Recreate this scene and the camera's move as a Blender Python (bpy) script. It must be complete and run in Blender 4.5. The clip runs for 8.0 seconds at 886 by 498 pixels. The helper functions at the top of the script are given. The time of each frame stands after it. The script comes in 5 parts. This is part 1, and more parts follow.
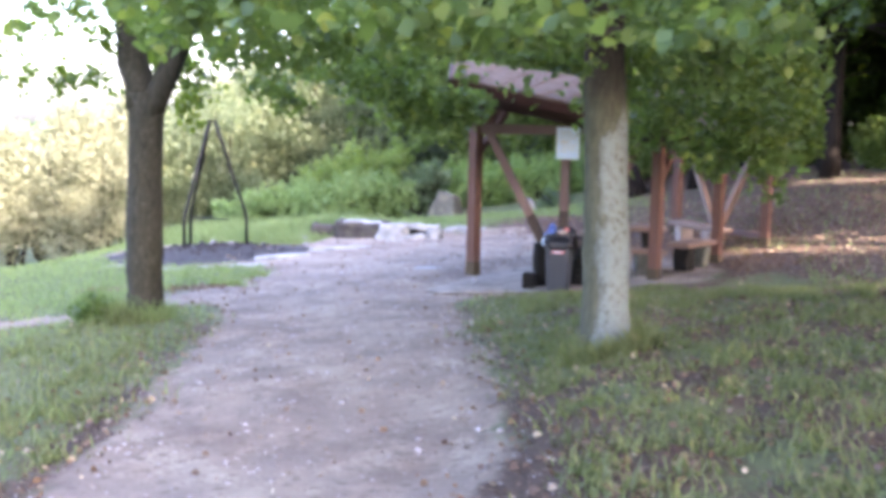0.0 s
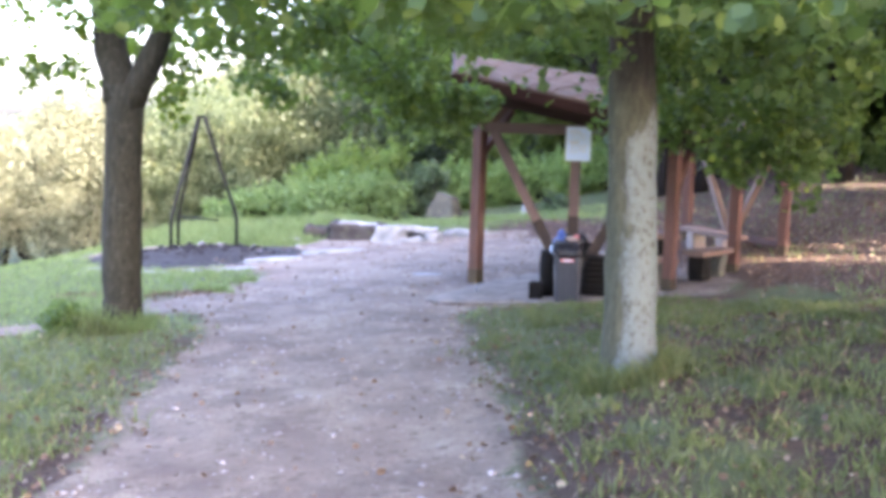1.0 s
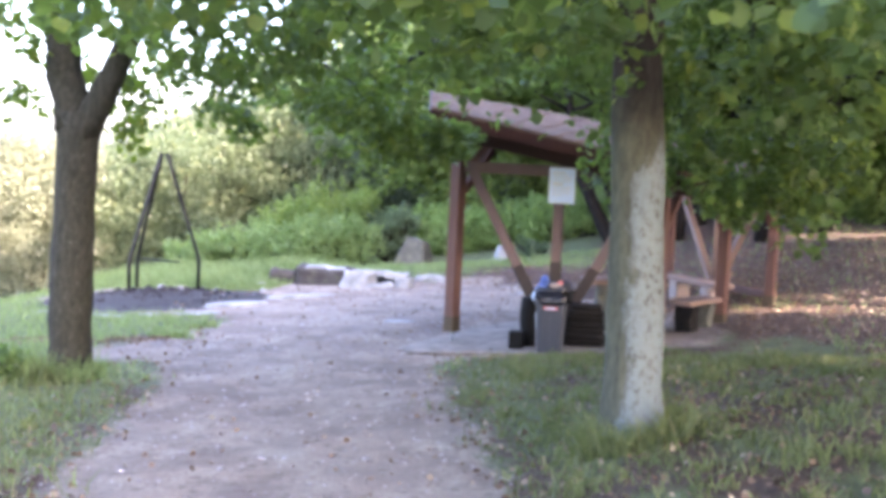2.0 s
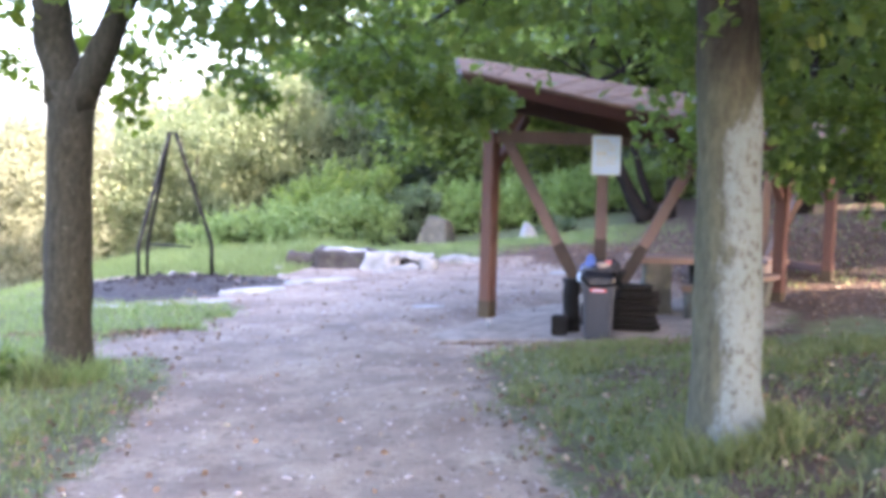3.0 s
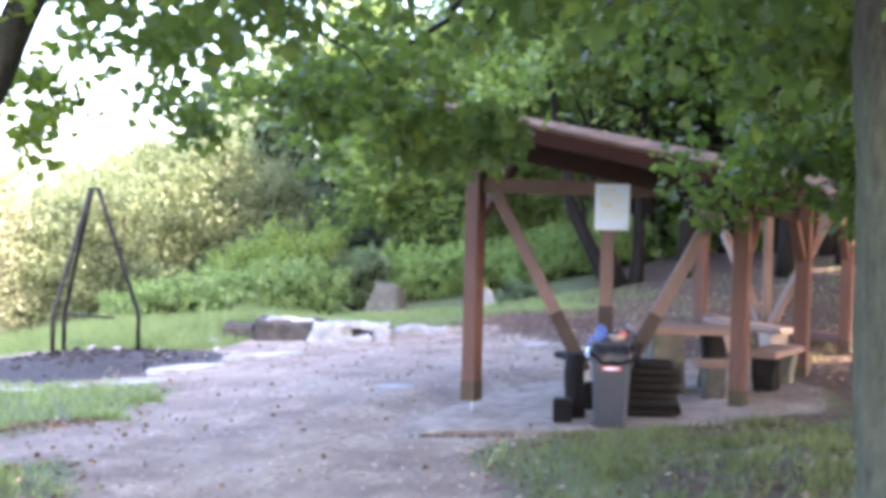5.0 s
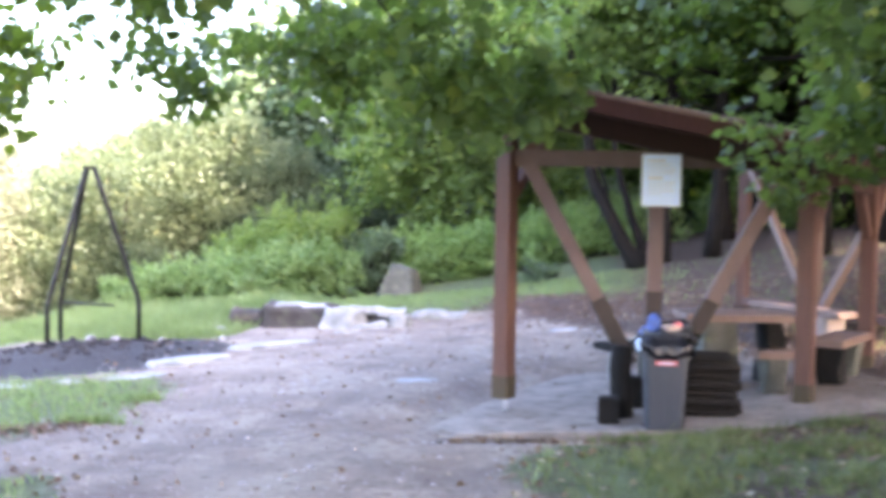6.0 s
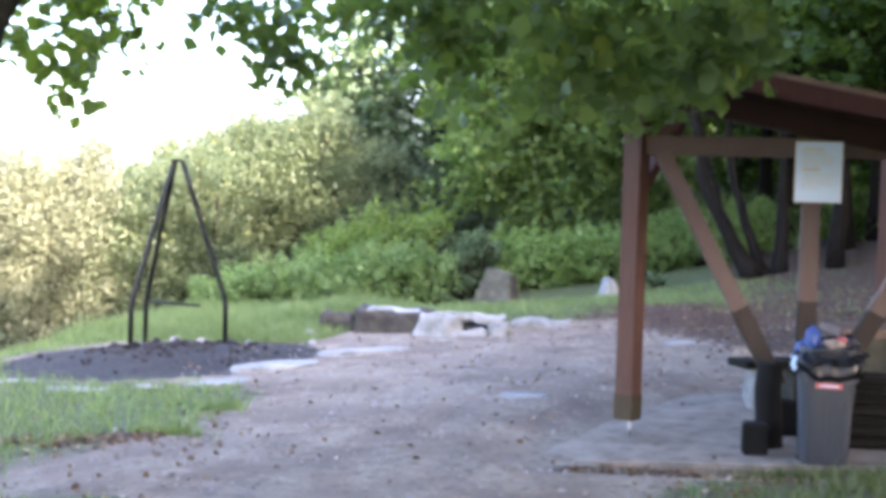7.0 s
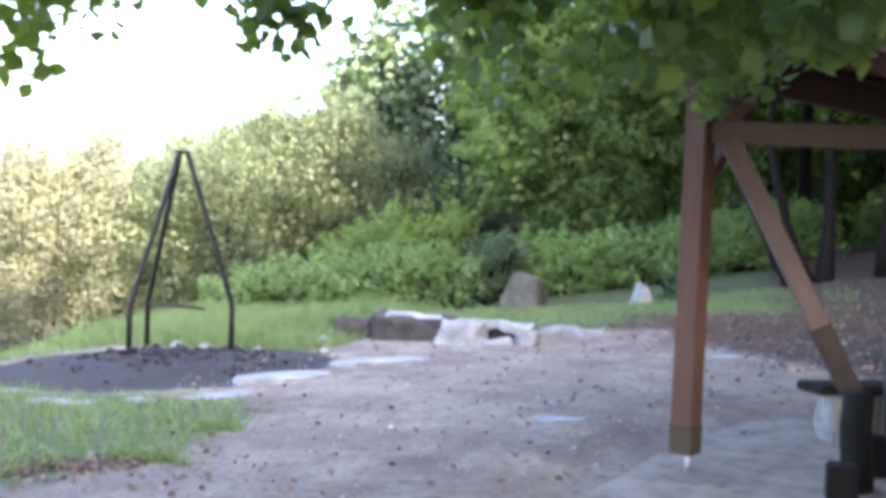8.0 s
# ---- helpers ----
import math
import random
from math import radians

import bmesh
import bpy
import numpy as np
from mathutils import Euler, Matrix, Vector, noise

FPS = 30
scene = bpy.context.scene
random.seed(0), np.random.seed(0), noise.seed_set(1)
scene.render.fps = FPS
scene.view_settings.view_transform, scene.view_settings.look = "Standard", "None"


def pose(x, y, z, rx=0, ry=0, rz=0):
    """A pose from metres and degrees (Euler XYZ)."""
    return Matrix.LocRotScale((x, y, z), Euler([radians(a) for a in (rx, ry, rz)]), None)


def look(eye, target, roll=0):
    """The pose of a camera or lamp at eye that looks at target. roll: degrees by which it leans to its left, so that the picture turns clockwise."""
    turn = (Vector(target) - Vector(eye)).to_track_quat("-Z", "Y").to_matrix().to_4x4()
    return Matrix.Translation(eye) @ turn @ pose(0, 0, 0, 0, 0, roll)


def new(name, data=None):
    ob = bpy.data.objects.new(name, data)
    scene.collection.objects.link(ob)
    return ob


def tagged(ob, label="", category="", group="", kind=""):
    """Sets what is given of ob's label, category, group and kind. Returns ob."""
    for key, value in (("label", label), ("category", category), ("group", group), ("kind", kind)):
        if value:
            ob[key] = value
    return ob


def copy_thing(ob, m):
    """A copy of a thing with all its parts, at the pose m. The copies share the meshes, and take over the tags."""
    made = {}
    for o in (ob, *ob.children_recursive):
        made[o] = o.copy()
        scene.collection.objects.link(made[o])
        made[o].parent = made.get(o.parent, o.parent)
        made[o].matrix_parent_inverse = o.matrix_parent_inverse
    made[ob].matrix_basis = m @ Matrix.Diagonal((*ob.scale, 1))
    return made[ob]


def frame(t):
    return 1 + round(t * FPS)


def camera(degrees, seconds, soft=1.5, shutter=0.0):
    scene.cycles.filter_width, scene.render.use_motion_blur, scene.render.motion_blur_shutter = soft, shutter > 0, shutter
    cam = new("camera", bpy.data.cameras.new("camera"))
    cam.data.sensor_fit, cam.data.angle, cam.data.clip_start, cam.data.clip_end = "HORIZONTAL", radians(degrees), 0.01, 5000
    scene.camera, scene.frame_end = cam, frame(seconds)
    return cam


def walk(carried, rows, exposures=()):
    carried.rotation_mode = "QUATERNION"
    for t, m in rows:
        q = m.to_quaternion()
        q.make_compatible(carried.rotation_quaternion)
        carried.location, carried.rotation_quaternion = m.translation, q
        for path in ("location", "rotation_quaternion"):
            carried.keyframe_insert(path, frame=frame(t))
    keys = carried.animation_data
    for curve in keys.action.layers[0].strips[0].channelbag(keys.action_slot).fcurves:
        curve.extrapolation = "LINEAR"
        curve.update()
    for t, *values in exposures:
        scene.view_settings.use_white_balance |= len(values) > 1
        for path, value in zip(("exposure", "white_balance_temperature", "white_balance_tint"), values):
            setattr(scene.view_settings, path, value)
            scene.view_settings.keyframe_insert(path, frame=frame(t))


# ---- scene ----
cam = camera(45.0, 8.0, 4.4, 0.5)
PATH = [
    (0, (2.416, -2.631, 2.248), (1.986, -0.691, 2.023), 1.2),
    (0.5, (2.269, -2.185, 2.23), (1.807, -0.249, 2.03), -0.1),
    (1, (2.116, -1.689, 2.23), (1.696, 0.253, 2.004), 1.8),
    (1.2, (2.025, -1.593, 2.22), (1.635, 0.363, 2.077), 2.1),
    (2.3, (1.671, -0.511, 2.081), (1.314, 1.452, 1.946), 2.6),
    (2.5, (1.534, -0.239, 2.067), (1.173, 1.72, 1.885), 1.7),
    (3, (1.375, 0.232, 2.016), (0.989, 2.186, 1.841), 1.5),
    (3.5, (1.126, 0.757, 1.968), (0.783, 2.721, 1.813), 2.1),
    (4, (0.948, 1.256, 1.929), (0.618, 3.225, 1.811), 1.2),
    (4.4, (0.781, 1.753, 1.997), (0.479, 3.724, 1.839), 2.5),
    (4.5, (0.732, 1.837, 1.9), (0.435, 3.812, 1.795), 2.2),
    (4.7, (0.656, 1.989, 1.868), (0.39, 3.971, 1.81), 1.0),
    (5.8, (0.263, 2.986, 1.798), (-0.002, 4.969, 1.783), 3.3),
    (6, (0.22, 3.321, 1.827), (-0.062, 5.3, 1.742), 0.9),
    (6.5, (0.032, 3.907, 1.74), (-0.389, 5.861, 1.662), -0.4),
    (7, (-0.164, 4.391, 1.696), (-0.609, 6.34, 1.622), 1.7),
    (7.5, (-0.284, 5.053, 1.653), (-0.789, 6.986, 1.571), 0.2),
    (8, (-0.483, 5.558, 1.652), (-0.966, 7.497, 1.58), 2.4),
]
walk(cam, [(t, look(eye, target, roll)) for t, eye, target, roll in PATH], [(0, 3.97, 6300, 31), (1.2, 3.95, 6300, 31), (3.5, 4.06, 6400, 31), (4.5, 4.12, 6450, 30), (6, 4.12, 6450, 28), (6.5, 3.8, 6400, 26), (7, 3.65, 6400, 24), (7.5, 3.56, 6400, 24), (8, 3.62, 6400, 24)])

# exposure and light -------------------------------------------------------
SUN_DIR = Vector((0.69, -0.50, 0.465)).normalized()
world = bpy.data.worlds.new("sky_world")
scene.world = world
world.use_nodes = True
wn = world.node_tree.nodes
sky = wn.new("ShaderNodeTexSky")
sky.sky_type = "NISHITA"
sky.sun_disc = False
sky.sun_elevation = math.asin(SUN_DIR.z)
sky.sun_rotation = math.atan2(SUN_DIR.x, SUN_DIR.y)
sky.air_density, sky.dust_density, sky.ozone_density = 1.0, 4.0, 1.5
wn["Background"].inputs[1].default_value = 0.15
world.node_tree.links.new(sky.outputs[0], wn["Background"].inputs[0])

sun_data = bpy.data.lights.new("sun", "SUN")
sun_data.energy, sun_data.angle, sun_data.color = 4.6, radians(0.8), (1.0, 0.86, 0.66)
sun = new("sun", sun_data)
sun.matrix_world = look(SUN_DIR * 60, (0, 0, 0))

# small tools --------------------------------------------------------------
rng = np.random.default_rng(7)


def smooth(a, b, v):
    t = np.clip((np.asarray(v, float) - a) / (b - a), 0, 1)
    return t * t * (3 - 2 * t)


def wave(x, y, s=1.0):
    """Gentle unevenness without a grid pattern."""
    return (np.sin(1.3 * x * s + 0.7 * y * s) + np.sin(0.9 * y * s - 1.7 * x * s + 1.1) + np.sin(2.3 * x * s + 2.9 * y * s + 0.4) * 0.5) / 2.5


def inside(poly, x, y):
    """Signed distance to a closed outline, positive inside."""
    x, y = np.asarray(x, float), np.asarray(y, float)
    best, odd = np.full(x.shape, 1e9), np.zeros(x.shape, bool)
    for (ax, ay), (bx, by) in zip(poly, poly[1:] + poly[:1]):
        ex, ey = bx - ax, by - ay
        t = np.clip(((x - ax) * ex + (y - ay) * ey) / (ex * ex + ey * ey), 0, 1)
        best = np.minimum(best, np.hypot(x - ax - t * ex, y - ay - t * ey))
        if ay != by:
            odd ^= ((ay > y) != (by > y)) & (x < (bx - ax) * (y - ay) / (by - ay) + ax)
    return np.where(odd, best, -best)


SLAB = [(-1.17, 12.35), (-0.9, 11.98), (0.4, 11.95), (1.5, 12.0), (2.7, 12.25), (4.0, 14.4), (3.2, 15.6), (1.0, 15.5), (-0.1, 15.0), (-0.75, 13.6)]


def height(x, y):
    """The lie of the land."""
    x, y = np.asarray(x, float), np.asarray(y, float)
    xc, yc = np.clip(x, -14, 6), np.clip(y, -8, 40)
    z = 0.055 * xc - 0.0102 * yc + 0.16
    z = z + 0.042 * np.clip(3.5 - y, 0, 14)
    z = z + 0.24 * smooth(0.9, 2.3, x) * smooth(11.6, 9.0, y) + 0.30 * smooth(2.4, 7, x) * smooth(13, 8, y)
    z = z - 0.115 * smooth(-0.8, -0.05, inside(SLAB, x, y)) * smooth(2.6, 0.4, x)
    s = 0.75 * (x - 1.6) + 0.45 * (y - 14.5)
    z = z + 1.0 * smooth(0, 11, s) * smooth(9, 15, y) + 0.3 * smooth(2, 16, s)
    z = z + (0.20 * smooth(20.9, 22.0, y) - 0.18 * smooth(22.5, 27, y)) * smooth(-8.5, -6, x) * smooth(1.5, -1, x)
    z = z + 0.17 * np.exp(-(((x + 6.9) / 1.25) ** 2 + ((y - 17.5) / 1.3) ** 2) ** 1.2) * (1 + 0.25 * wave(x, y, 4.0))
    # the lawn breaks off to lower ground on the hedge side
    crest = -9.3 - 0.11 * np.clip(y - 17, 0, 12) - 0.5 * np.clip(15 - y, 0, 5)
    z = z - 1.5 * smooth(0.0, 4.5, crest - x)
    return z + 0.02 * wave(x, y) + 0.012 * wave(x, y, 2.7)


def ground_z(x, y):
    return float(height(x, y))


GRAVEL = [(-1.3, -9), (-1.1, 0), (-1.2, 2.7), (-1.45, 4.1), (-2.3, 6.6), (-2.9, 9.2), (-3.6, 10.3), (-4.3, 10.1), (-5.0, 8.7), (-7, 7.2), (-30, 3),
          (-30, 4), (-7, 7.9), (-5.3, 9.5), (-4.9, 10.6), (-4.8, 11.5), (-4.6, 11.9), (-4.1, 12.6), (-4.3, 14.2), (-4.9, 15.2), (-7.4, 15.0), (-9.2, 17.2), (-8.8, 20),
          (-6.8, 20.8), (-5.8, 21.8), (-2.9, 21.4), (-1.7, 21.6), (-0.5, 22.6), (1.6, 21.5), (2.8, 18.5), (3.2, 15.5), (3.2, 13.6), (2.8, 12.4),
          (0.6, 11.6), (-0.3, 10.7), (0.2, 8.4), (0.8, 7), (1.15, 5.7), (1.75, 3.1), (2.3, 0), (3.4, -9)]


def litter_amount(x, y):
    s = 0.75 * (x - 2.3) + 0.45 * (y - 15.2)
    wood = smooth(-0.6, 1.2, s) * smooth(10.5, 12.5, y) * (1 - 0.8 * smooth(22.5, 24, y) * smooth(2.5, -0.5, x))
    bank = (0.55 + 0.30 * wave(x, y, 3.9) + 0.16 * wave(y, x, 1.7)) * smooth(0.2, 1.3, x - 0.65 * smooth(9, 7, y)) * smooth(13, 11, y)
    bank = bank + 0.85 * smooth(11.45, 11.75, y) * smooth(12.2, 12.0, y) * smooth(-1.3, -0.8, x) * smooth(2.6, 1.9, x)
    edge = smooth(0.5, 0.0, np.abs(inside(GRAVEL, x, y) + 0.1)) * (0.3 + 0.2 * smooth(-1.5, 0.5, x)) * smooth(-6, -4.5, x)
    edge = edge + (0.28 + 0.25 * wave(x, y, 3.1)) * smooth(1.3, 0.2, -inside(GRAVEL, x, y)) * smooth(-0.2, 0.1, -inside(GRAVEL, x, y)) * smooth(0, -1, x) * smooth(9.5, 8.0, y)
    return np.clip(wood + bank + edge, 0, 1)


def mesh_object(name, verts, faces, material, parent=None, soft=False):
    me = bpy.data.meshes.new(name)
    me.from_pydata(verts, [], faces)
    me.update()
    if soft:
        me.polygons.foreach_set("use_smooth", np.ones(len(me.polygons), bool))
    ob = new(name, me)
    me.materials.append(material)
    ob.parent = parent
    return ob


def part(name, bm, material, parent=None, label="", soft=False):
    me = bpy.data.meshes.new(name)
    bm.normal_update()
    bm.to_mesh(me)
    bm.free()
    if soft:
        for p in me.polygons:
            p.use_smooth = True
    me.materials.append(material)
    ob = new(name, me)
    ob.parent = parent
    return tagged(ob, label=label)


def thing(name, label, category, group="", kind=""):
    return tagged(new(name), label, category, group, kind)


def beam(a, b, w, d, bevel=0.008, twist=0.0, wear=0.0):
    """A squared timber from a to b, w wide and d deep, with eased edges."""
    a, b = Vector(a), Vector(b)
    bm = bmesh.new()
    bmesh.ops.create_cube(bm, size=1)
    ln = (b - a).length
    bmesh.ops.scale(bm, vec=(w, d, ln), verts=bm.verts)
    bmesh.ops.bevel(bm, geom=bm.edges[:], offset=bevel, segments=2, affect="EDGES")
    q = (b - a).to_track_quat("Z", "Y").to_matrix().to_4x4()
    bmesh.ops.transform(bm, matrix=Matrix.Translation((a + b) / 2) @ q @ Matrix.Rotation(twist, 4, "Z"), verts=bm.verts)
    return bm


def box(x0, y0, z0, x1, y1, z1, bevel=0.01):
    bm = bmesh.new()
    bmesh.ops.create_cube(bm, size=1)
    bmesh.ops.scale(bm, vec=(x1 - x0, y1 - y0, z1 - z0), verts=bm.verts)
    bmesh.ops.translate(bm, vec=((x0 + x1) / 2, (y0 + y1) / 2, (z0 + z1) / 2), verts=bm.verts)
    if bevel:
        bmesh.ops.bevel(bm, geom=bm.edges[:], offset=bevel, segments=2, affect="EDGES")
    return bm


def tube(points, radii, sides=12, rough=0.0, seed=0, close=True):
    """Rings along a line of points: verts and faces of a tapered round stem."""
    pts = [Vector(p) for p in points]
    r = random.Random(seed)
    verts, faces = [], []
    phase = [r.uniform(0, 6.28) for _ in range(4)]
    side = Vector((1, 0, 0))
    for i, p in enumerate(pts):
        way = (pts[min(i + 1, len(pts) - 1)] - pts[max(i - 1, 0)]).normalized()
        side = (side - way * side.dot(way)).normalized()
        up = way.cross(side)
        for k in range(sides):
            a = 6.28318 * k / sides
            bump = 1 + rough * (math.sin(3 * a + phase[0] + i * 0.23) * 0.5 + math.sin(5 * a + phase[1] - i * 0.31) * 0.4 + math.sin(2 * a + i * 0.9 + phase[2]) * 0.4 + r.uniform(-0.4, 0.4))
            verts.append(p + (side * math.cos(a) + up * math.sin(a)) * radii[i] * bump)
        if i:
            for k in range(sides):
                n = (k + 1) % sides
                faces.append(((i - 1) * sides + k, (i - 1) * sides + n, i * sides + n, i * sides + k))
    if close:
        faces.append(tuple(range((len(pts) - 1) * sides, len(pts) * sides)))
        faces.append(tuple(reversed(range(sides))))
    return verts, faces


def merge(pieces):
    verts, faces = [], []
    for v, f in pieces:
        n = len(verts)
        verts += v
        faces += [tuple(i + n for i in face) for face in f]
    return verts, faces


def limb_line(a, b, n=8, sag=0.0, jitter=0.05, seed=0):
    r = random.Random(seed)
    a, b = Vector(a), Vector(b)
    ln = (b - a).length
    out = []
    for i in range(n + 1):
        t = i / n
        p = a.lerp(b, t)
        p.z -= sag * math.sin(math.pi * t)
        if 0 < i < n:
            p += Vector((r.uniform(-1, 1), r.uniform(-1, 1), r.uniform(-0.6, 0.6))) * jitter * ln / n * 2
        out.append(p)
    return out


def leaf_mesh(name, centers, size, material, parent=None, droop=0.6, spread=0.35, round_leaf=True):
    """Many single leaves, each a folded pointed oval of its own, at the given places."""
    n = len(centers)
    c = np.asarray(centers, float)
    ang = rng.uniform(0, 2 * np.pi, n)
    tilt = rng.normal(-droop, 0.45, n)
    along = np.stack([np.cos(ang) * np.cos(tilt), np.sin(ang) * np.cos(tilt), np.sin(tilt)], 1)
    rnd = rng.normal(0, 1, (n, 3)) * 0.6 + np.array([0, 0, 1.0])
    normal = rnd - (rnd * along).sum(1, keepdims=True) * along
    normal /= np.linalg.norm(normal, axis=1, keepdims=True) + 1e-9
    side = np.cross(along, normal)
    s = (size * rng.uniform(1 - spread, 1 + spread, n))[:, None]
    wid = 0.42 if round_leaf else 0.28
    rows = [(-0.5, 0, 0), (-0.2, wid * 0.85, 0.08), (0.12, wid, 0.10), (0.5, 0, -0.06), (0.12, -wid, 0.10), (-0.2, -wid * 0.85, 0.08)]
    v = np.stack([c + s * (a * along + b * side + h * normal) for a, b, h in rows], 1).reshape(-1, 3)
    base = np.arange(n)[:, None] * 6
    f = np.concatenate([base + np.array([[0, 1, 2, 3]]), base + np.array([[0, 3, 4, 5]])], 1).reshape(-1, 4)
    me = bpy.data.meshes.new(name)
    me.vertices.add(len(v))
    me.vertices.foreach_set("co", v.ravel())
    me.loops.add(f.size)
    me.loops.foreach_set("vertex_index", f.ravel().astype(np.int32))
    me.polygons.add(len(f))
    me.polygons.foreach_set("loop_start", np.arange(0, f.size, 4, dtype=np.int32))
    me.update(calc_edges=True)
    me.materials.append(material)
    ob = new(name, me)
    ob.parent = parent
    return ob


def clumps(centers, radii, per, flat=0.7):
    """Leaf places gathered round many clump centres."""
    c = np.repeat(np.asarray(centers, float), per, 0)
    r = np.repeat(np.asarray(radii, float), per)[:, None]
    d = rng.normal(0, 1, c.shape)
    d /= np.linalg.norm(d, axis=1, keepdims=True)
    return c + d * r * rng.uniform(0.2, 1.0, (len(c), 1)) ** 0.6 * np.array([1, 1, flat])


def shell(center, radius, n, lower=-1.0, inner=0.55):
    """Places through the outer part of an uneven ellipsoid."""
    d = rng.normal(0, 1, (n * 3, 3))
    d /= np.linalg.norm(d, axis=1, keepdims=True)
    d = d[d[:, 2] > lower][:n]
    lump = 1 + 0.16 * np.sin(4 * d[:, 0] + 3 * d[:, 1]) + 0.13 * np.sin(5 * d[:, 2] - 4 * d[:, 0] + 1)
    r = rng.uniform(inner, 1, len(d)) * lump
    return np.array(center) + d * r[:, None] * np.array(radius)


# materials ----------------------------------------------------------------
def material(name, rough=0.8, metal=0.0):
    m = bpy.data.materials.new(name)
    m.use_nodes = True
    nt = m.node_tree
    b = nt.nodes["Principled BSDF"]
    b.inputs["Roughness"].default_value = rough
    b.inputs["Metallic"].default_value = metal
    return m, nt, b


def node(nt, kind, **props):
    n = nt.nodes.new(kind)
    for k, v in props.items():
        n.inputs[k.replace("_", " ")].default_value = v
    return n


def place(nt, scale=(1, 1, 1)):
    tc = nt.nodes.new("ShaderNodeTexCoord")
    mp = nt.nodes.new("ShaderNodeMapping")
    mp.inputs["Scale"].default_value = scale
    nt.links.new(tc.outputs["Object"], mp.inputs["Vector"])
    return mp.outputs["Vector"]


def noise_fac(nt, vec, scale, detail=4.0, rough=0.6):
    n = node(nt, "ShaderNodeTexNoise", Scale=scale, Detail=detail, Roughness=rough)
    nt.links.new(vec, n.inputs["Vector"])
    return n.outputs["Fac"]


def ramp(nt, fac, stops):
    r = nt.nodes.new("ShaderNodeValToRGB")
    el = r.color_ramp.elements
    while len(el) < len(stops):
        el.new(0.5)
    for e, (p, c) in zip(el, stops):
        e.position, e.color = p, (*c, 1)
    nt.links.new(fac, r.inputs["Fac"])
    return r.outputs["Color"]


def mixed(nt, fac, a, b, mode="MIX"):
    m = nt.nodes.new("ShaderNodeMix")
    m.data_type, m.blend_type = "RGBA", mode
    if isinstance(fac, float):
        m.inputs[0].default_value = fac
    else:
        nt.links.new(fac, m.inputs[0])
    for sock, v in ((m.inputs[6], a), (m.inputs[7], b)):
        if isinstance(v, tuple):
            sock.default_value = (*v, 1)
        else:
            nt.links.new(v, sock)
    return m.outputs[2]


def maths(nt, op, a, b, c=None):
    m = nt.nodes.new("ShaderNodeMath")
    m.operation = op
    for sock, v in zip(m.inputs, (a, b, c)):
        if v is None:
            continue
        if isinstance(v, (int, float)):
            sock.default_value = v
        else:
            nt.links.new(v, sock)
    return m.outputs[0]


def bumped(nt, b, fac, strength=0.4, dist=0.02):
    n = node(nt, "ShaderNodeBump", Strength=strength, Distance=dist)
    nt.links.new(fac, n.inputs["Height"])
    nt.links.new(n.outputs["Normal"], b.inputs["Normal"])


def leaf_material(name, dark, light, odd, through_colour, share=0.45, odd_share=0.06):
    m, nt, b = material(name, 0.5)
    geo = nt.nodes.new("ShaderNodeNewGeometry")
    col = ramp(nt, geo.outputs["Random Per Island"], [(0.0, dark), (0.55, light), (1.0 - odd_share, light), (1.0, odd)])
    big = noise_fac(nt, place(nt), 0.8, 2)
    col = mixed(nt, maths(nt, "MULTIPLY", big, 0.6), col, dark)
    nt.links.new(col, b.inputs["Base Color"])
    b.inputs["Specular IOR Level"].default_value = 0.35
    tr = nt.nodes.new("ShaderNodeBsdfTranslucent")
    nt.links.new(mixed(nt, 0.65, col, through_colour), tr.inputs["Color"])
    mx = nt.nodes.new("ShaderNodeMixShader")
    mx.inputs[0].default_value = share
    nt.links.new(b.outputs[0], mx.inputs[1])
    nt.links.new(tr.outputs[0], mx.inputs[2])
    nt.links.new(mx.outputs[0], nt.nodes["Material Output"].inputs["Surface"])
    return m


def wood_material(name, pale, deep, stain, rough=0.7, gloss=0.4):
    m, nt, b = material(name, rough)
    b.inputs["Specular IOR Level"].default_value = gloss
    v = place(nt, (1, 1, 1))
    geo = nt.nodes.new("ShaderNodeNewGeometry")
    rnd = nt.nodes.new("ShaderNodeObjectInfo")
    grain = noise_fac(nt, place(nt, (34, 34, 2.2)), 1.6, 6, 0.65)
    patch = noise_fac(nt, v, 2.3, 3)
    col = ramp(nt, grain, [(0.3, deep), (0.7, pale)])
    col = mixed(nt, maths(nt, "MULTIPLY", patch, 0.75), col, stain)
    col = mixed(nt, maths(nt, "MULTIPLY", rnd.outputs["Random"], 0.3), col, deep)
    nt.links.new(col, b.inputs["Base Color"])
    bumped(nt, b, grain, 0.35, 0.006)
    return m


def stone_material(name, pale, deep, moss, rough=0.85, moss_share=0.4):
    m, nt, b = material(name, rough)
    b.inputs["Specular IOR Level"].default_value = 0.15
    v = place(nt)
    a = noise_fac(nt, v, 3.0, 8, 0.65)
    fine = noise_fac(nt, v, 28.0, 6, 0.7)
    col = ramp(nt, a, [(0.32, deep), (0.62, pale)])
    col = mixed(nt, ramp(nt, fine, [(0.45, (0, 0, 0)), (0.75, (0.35, 0.35, 0.35))]), col, deep)
    spots = noise_fac(nt, v, 5.5, 4)
    col = mixed(nt, ramp(nt, spots, [(1 - moss_share - 0.08, (0, 0, 0)), (1 - moss_share + 0.12, (0.8, 0.8, 0.8))]), col, moss)
    nt.links.new(col, b.inputs["Base Color"])
    bumped(nt, b, maths(nt, "ADD", a, maths(nt, "MULTIPLY", fine, 0.35)), 0.6, 0.03)
    return m


